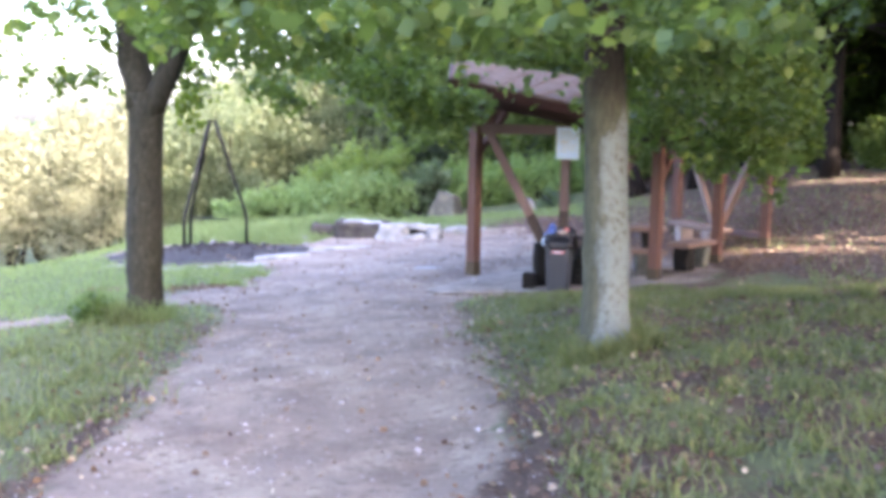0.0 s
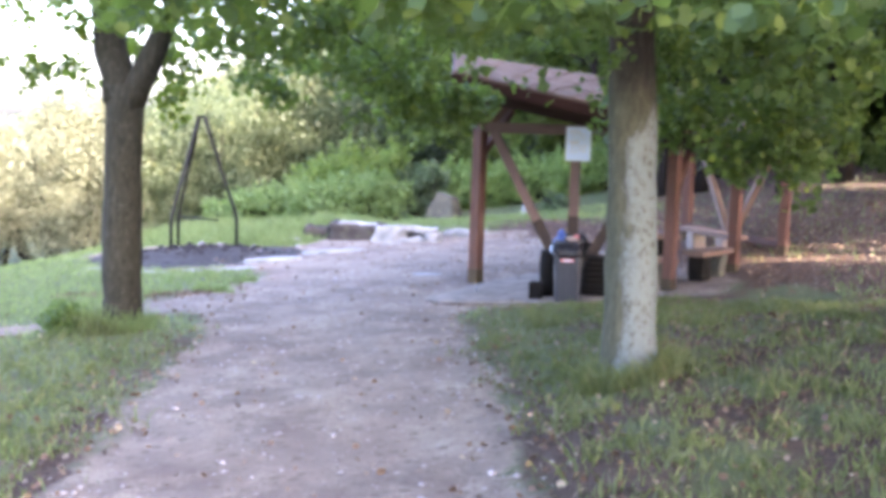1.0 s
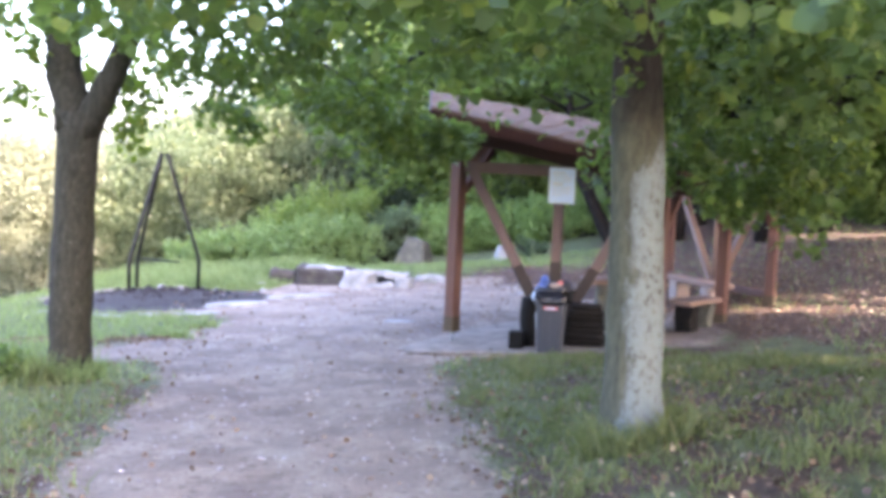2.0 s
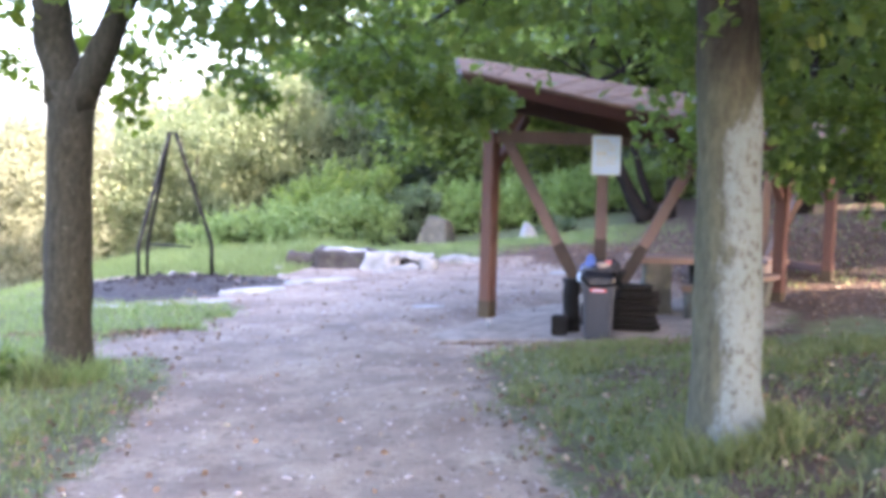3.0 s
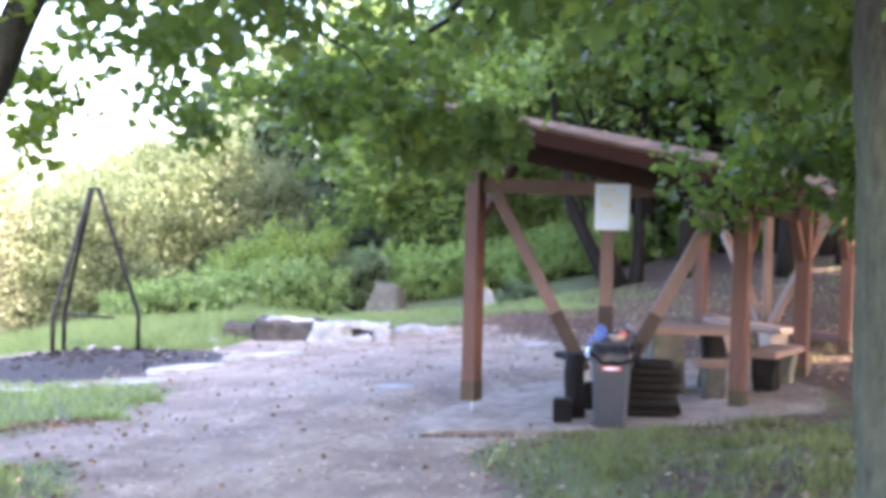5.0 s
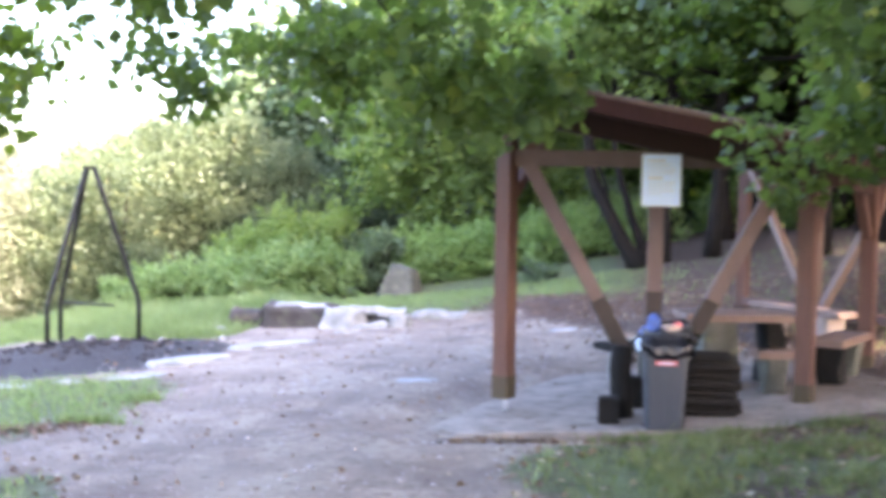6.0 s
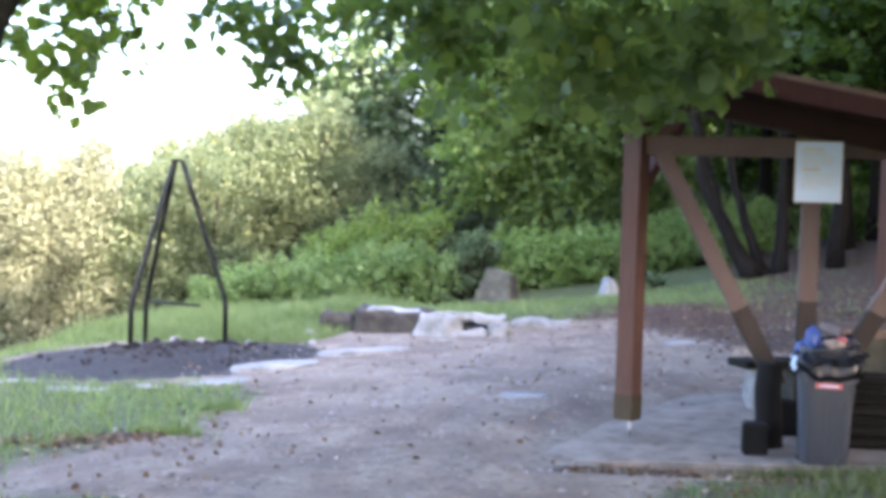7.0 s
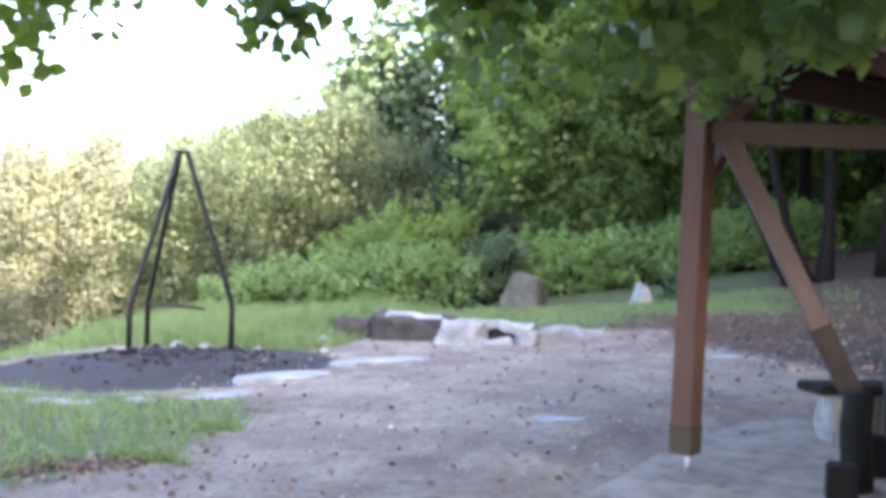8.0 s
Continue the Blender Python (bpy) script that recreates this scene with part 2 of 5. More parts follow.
def bark_material(name, pale, deep, lichen, lichen_share, one_side=False):
    m, nt, b = material(name, 0.9)
    b.inputs["Specular IOR Level"].default_value = 0.15
    v = place(nt, (1, 1, 0.32))
    ridge = noise_fac(nt, v, 24.0, 8, 0.75)
    col = ramp(nt, ridge, [(0.35, deep), (0.65, pale)])
    spots = noise_fac(nt, place(nt, (1, 1, 0.7)), 21.0, 10, 0.8)
    cover = ramp(nt, spots, [(1 - lichen_share - 0.06, (0, 0, 0)), (1 - lichen_share + 0.06, (0.72, 0.72, 0.72))])
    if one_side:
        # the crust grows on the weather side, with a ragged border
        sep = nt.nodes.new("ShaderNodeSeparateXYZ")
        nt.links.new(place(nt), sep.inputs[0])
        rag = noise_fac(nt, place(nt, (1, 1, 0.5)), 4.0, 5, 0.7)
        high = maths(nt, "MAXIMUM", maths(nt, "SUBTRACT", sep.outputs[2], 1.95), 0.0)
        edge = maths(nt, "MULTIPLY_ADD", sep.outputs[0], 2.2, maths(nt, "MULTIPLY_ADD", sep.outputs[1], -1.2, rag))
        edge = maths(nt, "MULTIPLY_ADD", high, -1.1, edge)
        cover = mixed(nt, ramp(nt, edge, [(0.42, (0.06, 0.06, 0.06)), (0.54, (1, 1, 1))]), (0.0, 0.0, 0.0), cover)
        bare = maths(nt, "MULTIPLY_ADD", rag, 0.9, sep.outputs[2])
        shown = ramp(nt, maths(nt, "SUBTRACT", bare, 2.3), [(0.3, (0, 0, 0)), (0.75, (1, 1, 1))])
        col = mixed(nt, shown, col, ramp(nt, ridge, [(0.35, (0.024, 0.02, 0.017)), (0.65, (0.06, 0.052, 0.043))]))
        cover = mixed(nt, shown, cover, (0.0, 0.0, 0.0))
    col = mixed(nt, cover, col, lichen)
    nt.links.new(col, b.inputs["Base Color"])
    bumped(nt, b, ridge, 0.8, 0.02)
    return m


def plain_material(name, col, rough=0.6, metal=0.0, wear=(0, 0, 0), share=0.3, scale=9.0, gloss=0.5):
    m, nt, b = material(name, rough, metal)
    b.inputs["Specular IOR Level"].default_value = gloss
    f = noise_fac(nt, place(nt), scale, 6, 0.65)
    nt.links.new(mixed(nt, ramp(nt, f, [(0.5, (0, 0, 0)), (0.8, (share, share, share))]), col, wear), b.inputs["Base Color"])
    bumped(nt, b, f, 0.15, 0.004)
    return m


def ground_material():
    m, nt, b = material("earth_grass_and_gravel", 0.95)
    v = place(nt)
    att = nt.nodes.new("ShaderNodeAttribute")
    att.attribute_name = "cover"
    sep = nt.nodes.new("ShaderNodeSeparateColor")
    nt.links.new(att.outputs["Color"], sep.inputs[0])
    broad, mid, fine = noise_fac(nt, v, 0.55, 4), noise_fac(nt, v, 4.5, 5), noise_fac(nt, v, 45.0, 5, 0.7)
    vor = node(nt, "ShaderNodeTexVoronoi", Scale=38.0)
    nt.links.new(v, vor.inputs["Vector"])
    # gravel: grey-lilac grit with darker damp patches
    grit = ramp(nt, fine, [(0.25, (0.105, 0.088, 0.068)), (0.52, (0.34, 0.295, 0.232)), (0.72, (0.60, 0.54, 0.43))])
    damp = noise_fac(nt, v, 1.3, 6, 0.65)
    lumps = noise_fac(nt, v, 13.0, 6, 0.75)
    grit = mixed(nt, ramp(nt, lumps, [(0.42, (0, 0, 0)), (0.6, (0.55, 0.55, 0.55))]), grit, (0.16, 0.122, 0.096))
    scuff = noise_fac(nt, place(nt, (1.0, 0.55, 1.0)), 2.6, 5, 0.6)
    grit = mixed(nt, ramp(nt, scuff, [(0.4, (0, 0, 0)), (0.58, (0.7, 0.7, 0.7))]), grit, (0.165, 0.118, 0.092))
    grit = mixed(nt, ramp(nt, mid, [(0.45, (0.0, 0.0, 0.0)), (0.7, (0.55, 0.55, 0.55))]), grit, (0.139, 0.103, 0.086))
    grit = mixed(nt, ramp(nt, damp, [(0.42, (0.0, 0.0, 0.0)), (0.62, (0.8, 0.8, 0.8))]), grit, (0.129, 0.0965, 0.0817))
    grit = mixed(nt, ramp(nt, broad, [(0.4, (0, 0, 0)), (0.7, (0.45, 0.45, 0.45))]), grit, (0.37, 0.33, 0.27))
    clods = node(nt, "ShaderNodeTexVoronoi", Scale=8.5)
    nt.links.new(v, clods.inputs["Vector"])
    near = ramp(nt, clods.outputs["Distance"], [(0.18, (0.8, 0.8, 0.8)), (0.4, (0, 0, 0))])
    few = ramp(nt, clods.outputs["Color"], [(0.45, (0, 0, 0)), (0.6, (1, 1, 1))])
    grit = mixed(nt, mixed(nt, few, (0.0, 0.0, 0.0), near), grit, (0.13, 0.096, 0.074))
    specks = node(nt, "ShaderNodeTexVoronoi", Scale=17.0)
    nt.links.new(v, specks.inputs["Vector"])
    grit = mixed(nt, ramp(nt, specks.outputs["Distance"], [(0.12, (0.85, 0.85, 0.85)), (0.22, (0, 0, 0))]), grit, (0.0876, 0.0611, 0.043))
    grass = ramp(nt, mid, [(0.3, (0.05, 0.066, 0.026)), (0.6, (0.10, 0.135, 0.048)), (0.8, (0.145, 0.165, 0.07))])
    grass = mixed(nt, ramp(nt, fine, [(0.4, (0, 0, 0)), (0.75, (0.5, 0.5, 0.5))]), grass, (0.06, 0.05, 0.028))
    litter = ramp(nt, vor.outputs["Color"], [(0.1, (0.02, 0.013, 0.009)), (0.5, (0.055, 0.033, 0.023)), (0.9, (0.11, 0.07, 0.05))])
    litter = mixed(nt, maths(nt, "MULTIPLY", mid, 0.7), litter, (0.062, 0.034, 0.022))
    char = ramp(nt, fine, [(0.32, (0.006, 0.006, 0.007)), (0.55, (0.022, 0.021, 0.023)), (0.75, (0.07, 0.067, 0.07))])
    rag = maths(nt, "MULTIPLY_ADD", maths(nt, "SUBTRACT", mid, 0.5), 0.9, maths(nt, "MULTIPLY", maths(nt, "SUBTRACT", fine, 0.5), 0.5))

    def edged(channel):
        return ramp(nt, maths(nt, "ADD", channel, rag), [(0.38, (0, 0, 0)), (0.62, (1, 1, 1))])

    col = mixed(nt, edged(sep.outputs[0]), grass, grit)
    col = mixed(nt, edged(sep.outputs[1]), col, litter)
    col = mixed(nt, edged(sep.outputs[2]), col, char)
    nt.links.new(col, b.inputs["Base Color"])
    bumped(nt, b, maths(nt, "ADD", maths(nt, "MULTIPLY", fine, 0.6), mid), 0.9, 0.05)
    return m


M_GROUND = ground_material()
M_WOOD = wood_material("red_brown_stained_timber", (0.125, 0.054, 0.035), (0.064, 0.026, 0.017), (0.10, 0.064, 0.053))
M_WOOD_GREY = wood_material("greyed_red_timber", (0.16, 0.108, 0.093), (0.09, 0.056, 0.046), (0.13, 0.102, 0.094))
# Darker red-brown than the posts, for roof underside, rafters and plates.
M_WOOD_DARK = wood_material("dark_red_timber", (0.05, 0.017, 0.012), (0.022, 0.0075, 0.0055), (0.036, 0.015, 0.012))
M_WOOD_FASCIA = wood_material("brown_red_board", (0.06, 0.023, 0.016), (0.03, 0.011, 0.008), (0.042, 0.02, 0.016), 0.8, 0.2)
# Pale tone carries the sunlight on rear braces, table and benches.
M_WOOD_PALE = wood_material("sun_toned_timber", (0.235, 0.165, 0.135), (0.13, 0.085, 0.068), (0.18, 0.135, 0.115))
M_WOOD_BLACK = wood_material("near_black_timber", (0.013, 0.0115, 0.011), (0.0055, 0.005, 0.0048), (0.01, 0.0105, 0.009), 0.8, 0.15)
M_WOOD_FOOT = wood_material("algae_stained_timber", (0.085, 0.058, 0.04), (0.045, 0.034, 0.022), (0.06, 0.06, 0.036), 0.8, 0.2)
M_WOOD_MID = wood_material("dark_brown_timber", (0.062, 0.046, 0.04), (0.03, 0.022, 0.019), (0.04, 0.038, 0.03), 0.8, 0.2)
M_LOG = wood_material("grey_log_wood", (0.36, 0.29, 0.25), (0.18, 0.14, 0.12), (0.24, 0.22, 0.21))
M_ROOF = stone_material("brown_grey_shingle", (0.17, 0.122, 0.09), (0.085, 0.06, 0.042), (0.115, 0.09, 0.05), 0.9, 0.3)
M_CONCRETE = stone_material("worn_concrete", (0.275, 0.245, 0.215), (0.155, 0.134, 0.115), (0.115, 0.09, 0.07), 0.9, 0.4)
M_STONE = stone_material("pale_limestone", (0.36, 0.37, 0.37), (0.16, 0.166, 0.163), (0.20, 0.21, 0.18), 0.85, 0.25)
M_BOULDER = stone_material("grey_boulder", (0.105, 0.11, 0.095), (0.05, 0.053, 0.045), (0.14, 0.15, 0.08), 0.9, 0.35)
M_WALLSTONE = stone_material("dark_wall_stone", (0.085, 0.078, 0.072), (0.038, 0.035, 0.032), (0.10, 0.11, 0.06), 0.9, 0.35)
M_BARK_A = bark_material("smooth_grey_brown_bark", (0.042, 0.042, 0.032), (0.016, 0.016, 0.012), (0.075, 0.086, 0.066), 0.4)
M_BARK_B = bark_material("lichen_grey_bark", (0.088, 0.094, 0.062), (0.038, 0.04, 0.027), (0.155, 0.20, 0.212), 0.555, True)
# Near-black bark: the low light of the deep wood put into the colour.
M_BARK_FAR = bark_material("forest_bark_with_shade", (0.017, 0.0145, 0.012), (0.007, 0.006, 0.005), (0.03, 0.03, 0.022), 0.2)
M_STEEL = plain_material("dark_painted_steel", (0.006, 0.0068, 0.0065), 0.6, 0.0, (0.018, 0.014, 0.01), 0.4, 9.0, 0.25)
M_GALV = plain_material("galvanised_steel", (0.42, 0.43, 0.44), 0.45, 0.9, (0.25, 0.22, 0.2), 0.3)
M_BIN = plain_material("dark_grey_bin_plastic", (0.027, 0.034, 0.046), 0.5, 0.0, (0.05, 0.052, 0.055), 0.4)
M_BAG = plain_material("black_sack_film", (0.012, 0.014, 0.022), 0.22, 0.0, (0.03, 0.034, 0.05), 0.4)
M_BLUE = plain_material("blue_film", (0.035, 0.085, 0.30), 0.35, 0.0, (0.08, 0.14, 0.4), 0.5)
# white whose blue is the sky's reflection, mixed into the base colour
M_WHITE = plain_material("white_with_sky_tint", (0.55, 0.73, 0.95), 0.28, 0.0, (0.68, 0.73, 0.77), 0.35, 4.0)
M_INK = plain_material("pale_grey_print", (0.60, 0.62, 0.63), 0.5)
M_RED = plain_material("red_sticker", (0.45, 0.09, 0.09), 0.5, 0.0, (0.6, 0.5, 0.5), 0.5, 30.0)
M_LEAF_NEAR = leaf_material("lime_leaves", (0.032, 0.066, 0.026), (0.086, 0.152, 0.048), (0.22, 0.28, 0.05), (0.27, 0.40, 0.05), 0.42, 0.2)
M_LEAF_LEFT = leaf_material("backlit_leaves", (0.035, 0.075, 0.02), (0.075, 0.13, 0.03), (0.20, 0.19, 0.03), (0.30, 0.40, 0.03), 0.48)
M_LEAF_BUSH = leaf_material("pale_green_bush_leaves", (0.095, 0.165, 0.068), (0.205, 0.305, 0.132), (0.27, 0.34, 0.07), (0.32, 0.5, 0.08), 0.4)
M_LEAF_FRESH = leaf_material("fresh_green_leaves", (0.075, 0.125, 0.045), (0.17, 0.25, 0.08), (0.30, 0.36, 0.08), (0.32, 0.48, 0.06), 0.45, 0.15)
# Green raised to put the light on the boulder shrubs into the colour.
M_LEAF_PALE = leaf_material("green_leaves_paled_as_lit", (0.14, 0.23, 0.085), (0.27, 0.39, 0.15), (0.36, 0.44, 0.10), (0.36, 0.55, 0.09), 0.45, 0.1)
M_LEAF_DARK = leaf_material("blue_green_leaves", (0.06, 0.10, 0.06), (0.12, 0.175, 0.10), (0.11, 0.15, 0.05), (0.15, 0.26, 0.06), 0.35)
# Sun and glare are paled into these leaves.
M_LEAF_HEDGE = leaf_material("leaves_with_sun_in_colour", (0.11, 0.125, 0.083), (0.19, 0.21, 0.145), (0.27, 0.27, 0.19), (0.31, 0.36, 0.20), 0.44)
# Olive carries the shade on the right part of the hedge.
M_LEAF_OLIVE = leaf_material("olive_leaves", (0.055, 0.078, 0.046), (0.108, 0.145, 0.086), (0.30, 0.31, 0.13), (0.25, 0.34, 0.12), 0.4)
M_LEAF_FOREST = leaf_material("forest_leaves", (0.02, 0.045, 0.012), (0.045, 0.09, 0.02), (0.15, 0.18, 0.02), (0.20, 0.32, 0.02), 0.4)
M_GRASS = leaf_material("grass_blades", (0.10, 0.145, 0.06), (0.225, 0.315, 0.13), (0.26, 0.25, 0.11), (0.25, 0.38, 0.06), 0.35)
# Thin dull grass; part of its darkness is tree shade mixed into the green.
M_GRASS_BANK = leaf_material("thin_grass_with_shade_tone", (0.065, 0.08, 0.034), (0.14, 0.175, 0.064), (0.22, 0.19, 0.10), (0.2, 0.28, 0.06), 0.3, 0.15)
M_FALLEN = leaf_material("fallen_leaves", (0.07, 0.042, 0.03), (0.18, 0.118, 0.075), (0.46, 0.40, 0.29), (0.3, 0.2, 0.08), 0.1, 0.2)
M_PEBBLE = stone_material("pebbles", (0.40, 0.37, 0.37), (0.22, 0.2, 0.2), (0.5, 0.48, 0.46), 0.9, 0.3)

# ground -------------------------------------------------------------------
def axis_steps(a, b, step, far, grow=1.35):
    mid = list(np.arange(a, b + step / 2, step))
    lo, hi, s = [a], [b], step
    while lo[-1] > -far:
        s *= grow
        lo.append(lo[-1] - s)
        hi.append(hi[-1] + s)
    return np.array(lo[:0:-1] + mid + hi[1:])


def build_ground():
    xs, ys = axis_steps(-12, 9, 0.16, 500), axis_steps(-5, 26, 0.16, 500)
    X, Y = np.meshgrid(xs, ys)
    Z = height(X, Y)
    verts = np.stack([X, Y, Z], -1).reshape(-1, 3)
    nx, ny = len(xs), len(ys)
    i = (np.arange(ny - 1)[:, None] * nx + np.arange(nx - 1)[None]).ravel()
    faces = np.stack([i, i + 1, i + nx + 1, i + nx], 1)
    ob = mesh_object("ground", verts.tolist(), faces.tolist(), M_GROUND, soft=True)
    x, y = verts[:, 0], verts[:, 1]
    col = np.zeros((len(x), 4), np.float32)
    col[:, 0] = smooth(-0.6, 0.6, inside(GRAVEL, x, y) + 0.18 * wave(x, y, 2.3))
    col[:, 1] = litter_amount(x, y)
    d = np.hypot((x + 6.9) / 1.9, (y - 17.4) / 2.1)
    col[:, 2] = smooth(1.3, 0.85, d)
    col[:, 3] = 1
    att = ob.data.color_attributes.new("cover", "FLOAT_COLOR", "POINT")
    att.data.foreach_set("color", col.ravel())
    return tagged(ob, "gravel path and clearing with grass and leaf litter", "ground", kind="structure")


build_ground()


# trees --------------------------------------------------------------------
def tree(name, label, stems, bark, leaves, leaf_size, leaf_mat, twig=None):
    """stems: (points, radii) lists; leaves: places."""
    root = thing(name, label, "tree")
    base = Vector(stems[0][0][0])
    root.location = base
    v, f = merge([tube([Vector(p) - base for p in pts], radii, 14 if k < 3 else 7, 0.07, k) for k, (pts, radii) in enumerate(stems)])
    mesh_object("trunk", v, f, bark, root, soft=True)
    if twig:
        v, f = merge([tube([Vector(p) - base for p in pts], radii, 14 if k < 3 else 7, 0.07, k) for k, (pts, radii) in enumerate(twig)])
        tagged(mesh_object("bough_tangle", v, f, M_BARK_A, root, soft=True), "dark upper stem and spreading boughs", kind="stuff")
    if leaves is not None:
        leaf_mesh("crown", np.asarray(leaves) - np.array(base), leaf_size, leaf_mat, root)
    return root


def taper(pts, r0, r1, flare=0.0):
    n = len(pts) - 1
    return (pts, [r0 + (r1 - r0) * i / n + flare * max(0, 1 - i / n * 6) for i in range(n + 1)])


# the lichen-covered tree beside the path, with its low wide crown
RT = Vector((1.85, 6.55, ground_z(1.85, 6.55) - 0.15))
def open_window(p):
    """The gap under the boughs, through which the roof edge shows from the path."""
    x, y, z = p.T
    s = np.clip((y + 2.6) / 14.8, 0, 1)
    gap = (x > 2.4 - 3.5 * s) & (x < 2.45 - 1.45 * s) & (z < 2.25 + 0.98 * s) & (z > 2.25 + 0.42 * s) & (y < 11.2)
    q = np.clip((y - 0.8) / 11.4, 0, 1)
    gap |= (x > 1.1 - 1.3 * q) & (x < 1.2 + 0.5 * q) & (z < 1.97 + 1.0 * q) & (y < 11.2) & (y > 4)
    gap |= (x > 2.4 - 3.6 * s) & (x < 2.45 - 1.45 * s) & (z < 2.25 + 1.0 * s) & (z > 2.25 + 0.52 * s) & (y > 11) & (y < 12.4)
    return gap & (np.sin(p @ np.array([7.1, 5.3, 6.7])) < 0.93)


def right_tree():
    top = Vector((1.70, 6.62, 3.75))
    crust = Vector((1.73, 6.6, 2.9))
    low_part, high_part = limb_line(RT, crust, 16, 0, 0.02, 3), limb_line(crust, top, 6, 0, 0.02, 4)
    stems = [taper(low_part + high_part[1:], 0.205, 0.165, 0.06)]
    upper = []
    ends = [(-2.2, 9.8, 3.3), (-1.4, 11.6, 3.2), (0.4, 12.0, 3.6), (3.6, 10.2, 3.5), (4.6, 7.6, 3.6), (3.8, 3.6, 3.6), (0.6, 2.6, 3.5), (-1.4, 4.6, 3.8), (1.7, 6.8, 6.5), (2.8, 8.6, 5.2)]
    twigs = []
    for k, e in enumerate(ends):
        line = limb_line(top - Vector((0, 0, 0.3 if k < 8 else 0)), e, 9, -0.25, 0.12, 20 + k)
        upper.append(taper(line, 0.15 if k == 8 else 0.07, 0.015))
        r = random.Random(50 + k)
        for j in range(5):
            a = line[4 + j]
            b = a + Vector((r.uniform(-0.9, 0.9), r.uniform(-0.9, 0.9), r.uniform(-0.75, -0.1)))
            twigs.append(b)
            upper.append(taper(limb_line(a, b, 4, -0.05, 0.1, 90 + 10 * k + j), 0.018, 0.005))
    cl = [shell((1.4, 7.2, 4.3), (4.4, 5.2, 1.75), 620, -0.75, 0.35)]
    # low hanging sprays
    low = [(-0.5, 9.2, 2.45, 0.3), (-0.05, 9.0, 2.45, 0.25), (-0.95, 9.6, 2.5, 0.3), (-0.3, 9.7, 2.45, 0.25), (-1.4, 9.9, 2.55, 0.35), (-0.85, 11.5, 2.62, 0.4), (-1.45, 11.6, 2.75, 0.45), (-0.45, 11.8, 2.55, 0.3), (-1.9, 11.5, 2.9, 0.5), (-1.5, 11.3, 2.95, 0.6), (-0.6, 10.6, 2.95, 0.7), (-2.5, 10.2, 2.62, 0.5), (-2.0, 10.8, 2.95, 0.6), 
           (1.55, 11.3, 2.25, 0.4), (2.0, 11.0, 2.5, 0.5), (2.7, 10.6, 2.2, 0.5), (3.1, 10.2, 2.0, 0.55), (3.6, 9.8, 1.95, 0.65), (3.4, 11.0, 2.0, 0.6), (3.9, 10.1, 2.1, 0.5), (4.1, 10.6, 2.2, 0.5), (3.8, 9.6, 2.35, 0.5), (2.4, 10.2, 2.4, 0.6), (2.9, 9.6, 2.4, 0.6), (3.8, 10.6, 2.4, 0.7), (3.6, 9.0, 2.5, 0.9), (3.0, 9.0, 2.7, 0.8), (0.6, 7.2, 2.9, 0.6), (1.2, 8.0, 2.8, 0.6), (1.4, 9.2, 2.75, 0.6), (2.3, 8.4, 2.7, 0.6), (2.2, 10.0, 2.85, 0.7), 
           (-1.7, 8.6, 3.0, 0.8), (-2.3, 9.4, 3.2, 0.7), (-1.6, 10.4, 3.25, 0.7), (-2.2, 8.2, 3.4, 0.8), (-0.8, 7.6, 3.15, 0.8), (0.3, 8.8, 3.05, 0.8), (0.6, 2.7, 2.75, 0.55), (1.5, 2.6, 2.72, 0.5), (2.5, 2.9, 2.8, 0.6), (-0.4, 3.4, 2.95, 0.6), (-1.2, 4.4, 3.05, 0.7), (0.7, 4.6, 2.95, 0.8), (3.4, 4.2, 2.85, 0.7), (3.2, 6.4, 3.0, 0.8), (1.2, 5.6, 3.05, 0.6), (2.7, 5.7, 2.95, 0.6), (2.0, 7.4, 2.95, 0.6), (3.3, 7.5, 2.75, 0.7), (4.2, 6.6, 2.7, 0.8)]
    pts = [clumps(cl[0], rng.uniform(0.28, 0.55, len(cl[0])), 42)]
    for x, y, z, r in low:
        c = np.array([x, y, z]) + rng.normal(0, 1, (9, 3)) * np.array([r, r, 0.28]) * 0.55
        pts.append(clumps(c, rng.uniform(0.18, 0.34, 9), 38, 0.9))
    tw = np.array([tuple(b) for b in twigs])
    pts.append(clumps(tw, np.full(len(tw), 0.3), 26))
    pts = np.concatenate(pts)
    pts = pts[~open_window(pts)]
    pts = pts[(pts[:, 0] > -2.8) | (pts[:, 1] < 8)]
    # ragged gaps between the boughs over the open gravel
    loose = np.sin(pts @ np.array([3.1, 2.3, 4.7])) + np.sin(pts @ np.array([-2.2, 4.1, 6.3]) + 1.0) + 0.5 * np.sin(pts @ np.array([9.0, -7.0, 8.0]))
    pts = pts[~((pts[:, 0] < -0.9) & (pts[:, 0] > -2.5) & (pts[:, 1] > 7.5) & (pts[:, 2] < 2.78) & (loose < 0.35))]
    pts = pts[~((pts[:, 0] > 4.5) & (pts[:, 1] > 7) & (pts[:, 2] < 3.3))]
    pts = pts[~((pts[:, 0] + 0.25 * np.sin(pts[:, 2] * 5 + pts[:, 1] * 3) > 2.95 + 0.11 * (pts[:, 1] - 3)) & (pts[:, 2] < 4.8) & (pts[:, 1] > 0))]
    pts = pts[pts[:, 2] > 2.42 + 0.25 * smooth(6, 3, pts[:, 1]) - 0.85 * smooth(1.0, 1.6, pts[:, 0]) * smooth(8.2, 9.2, pts[:, 1]) - 0.25 * smooth(8, 9, pts[:, 1])]
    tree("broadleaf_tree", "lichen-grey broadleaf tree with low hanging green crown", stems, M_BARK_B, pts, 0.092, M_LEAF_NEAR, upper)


right_tree()


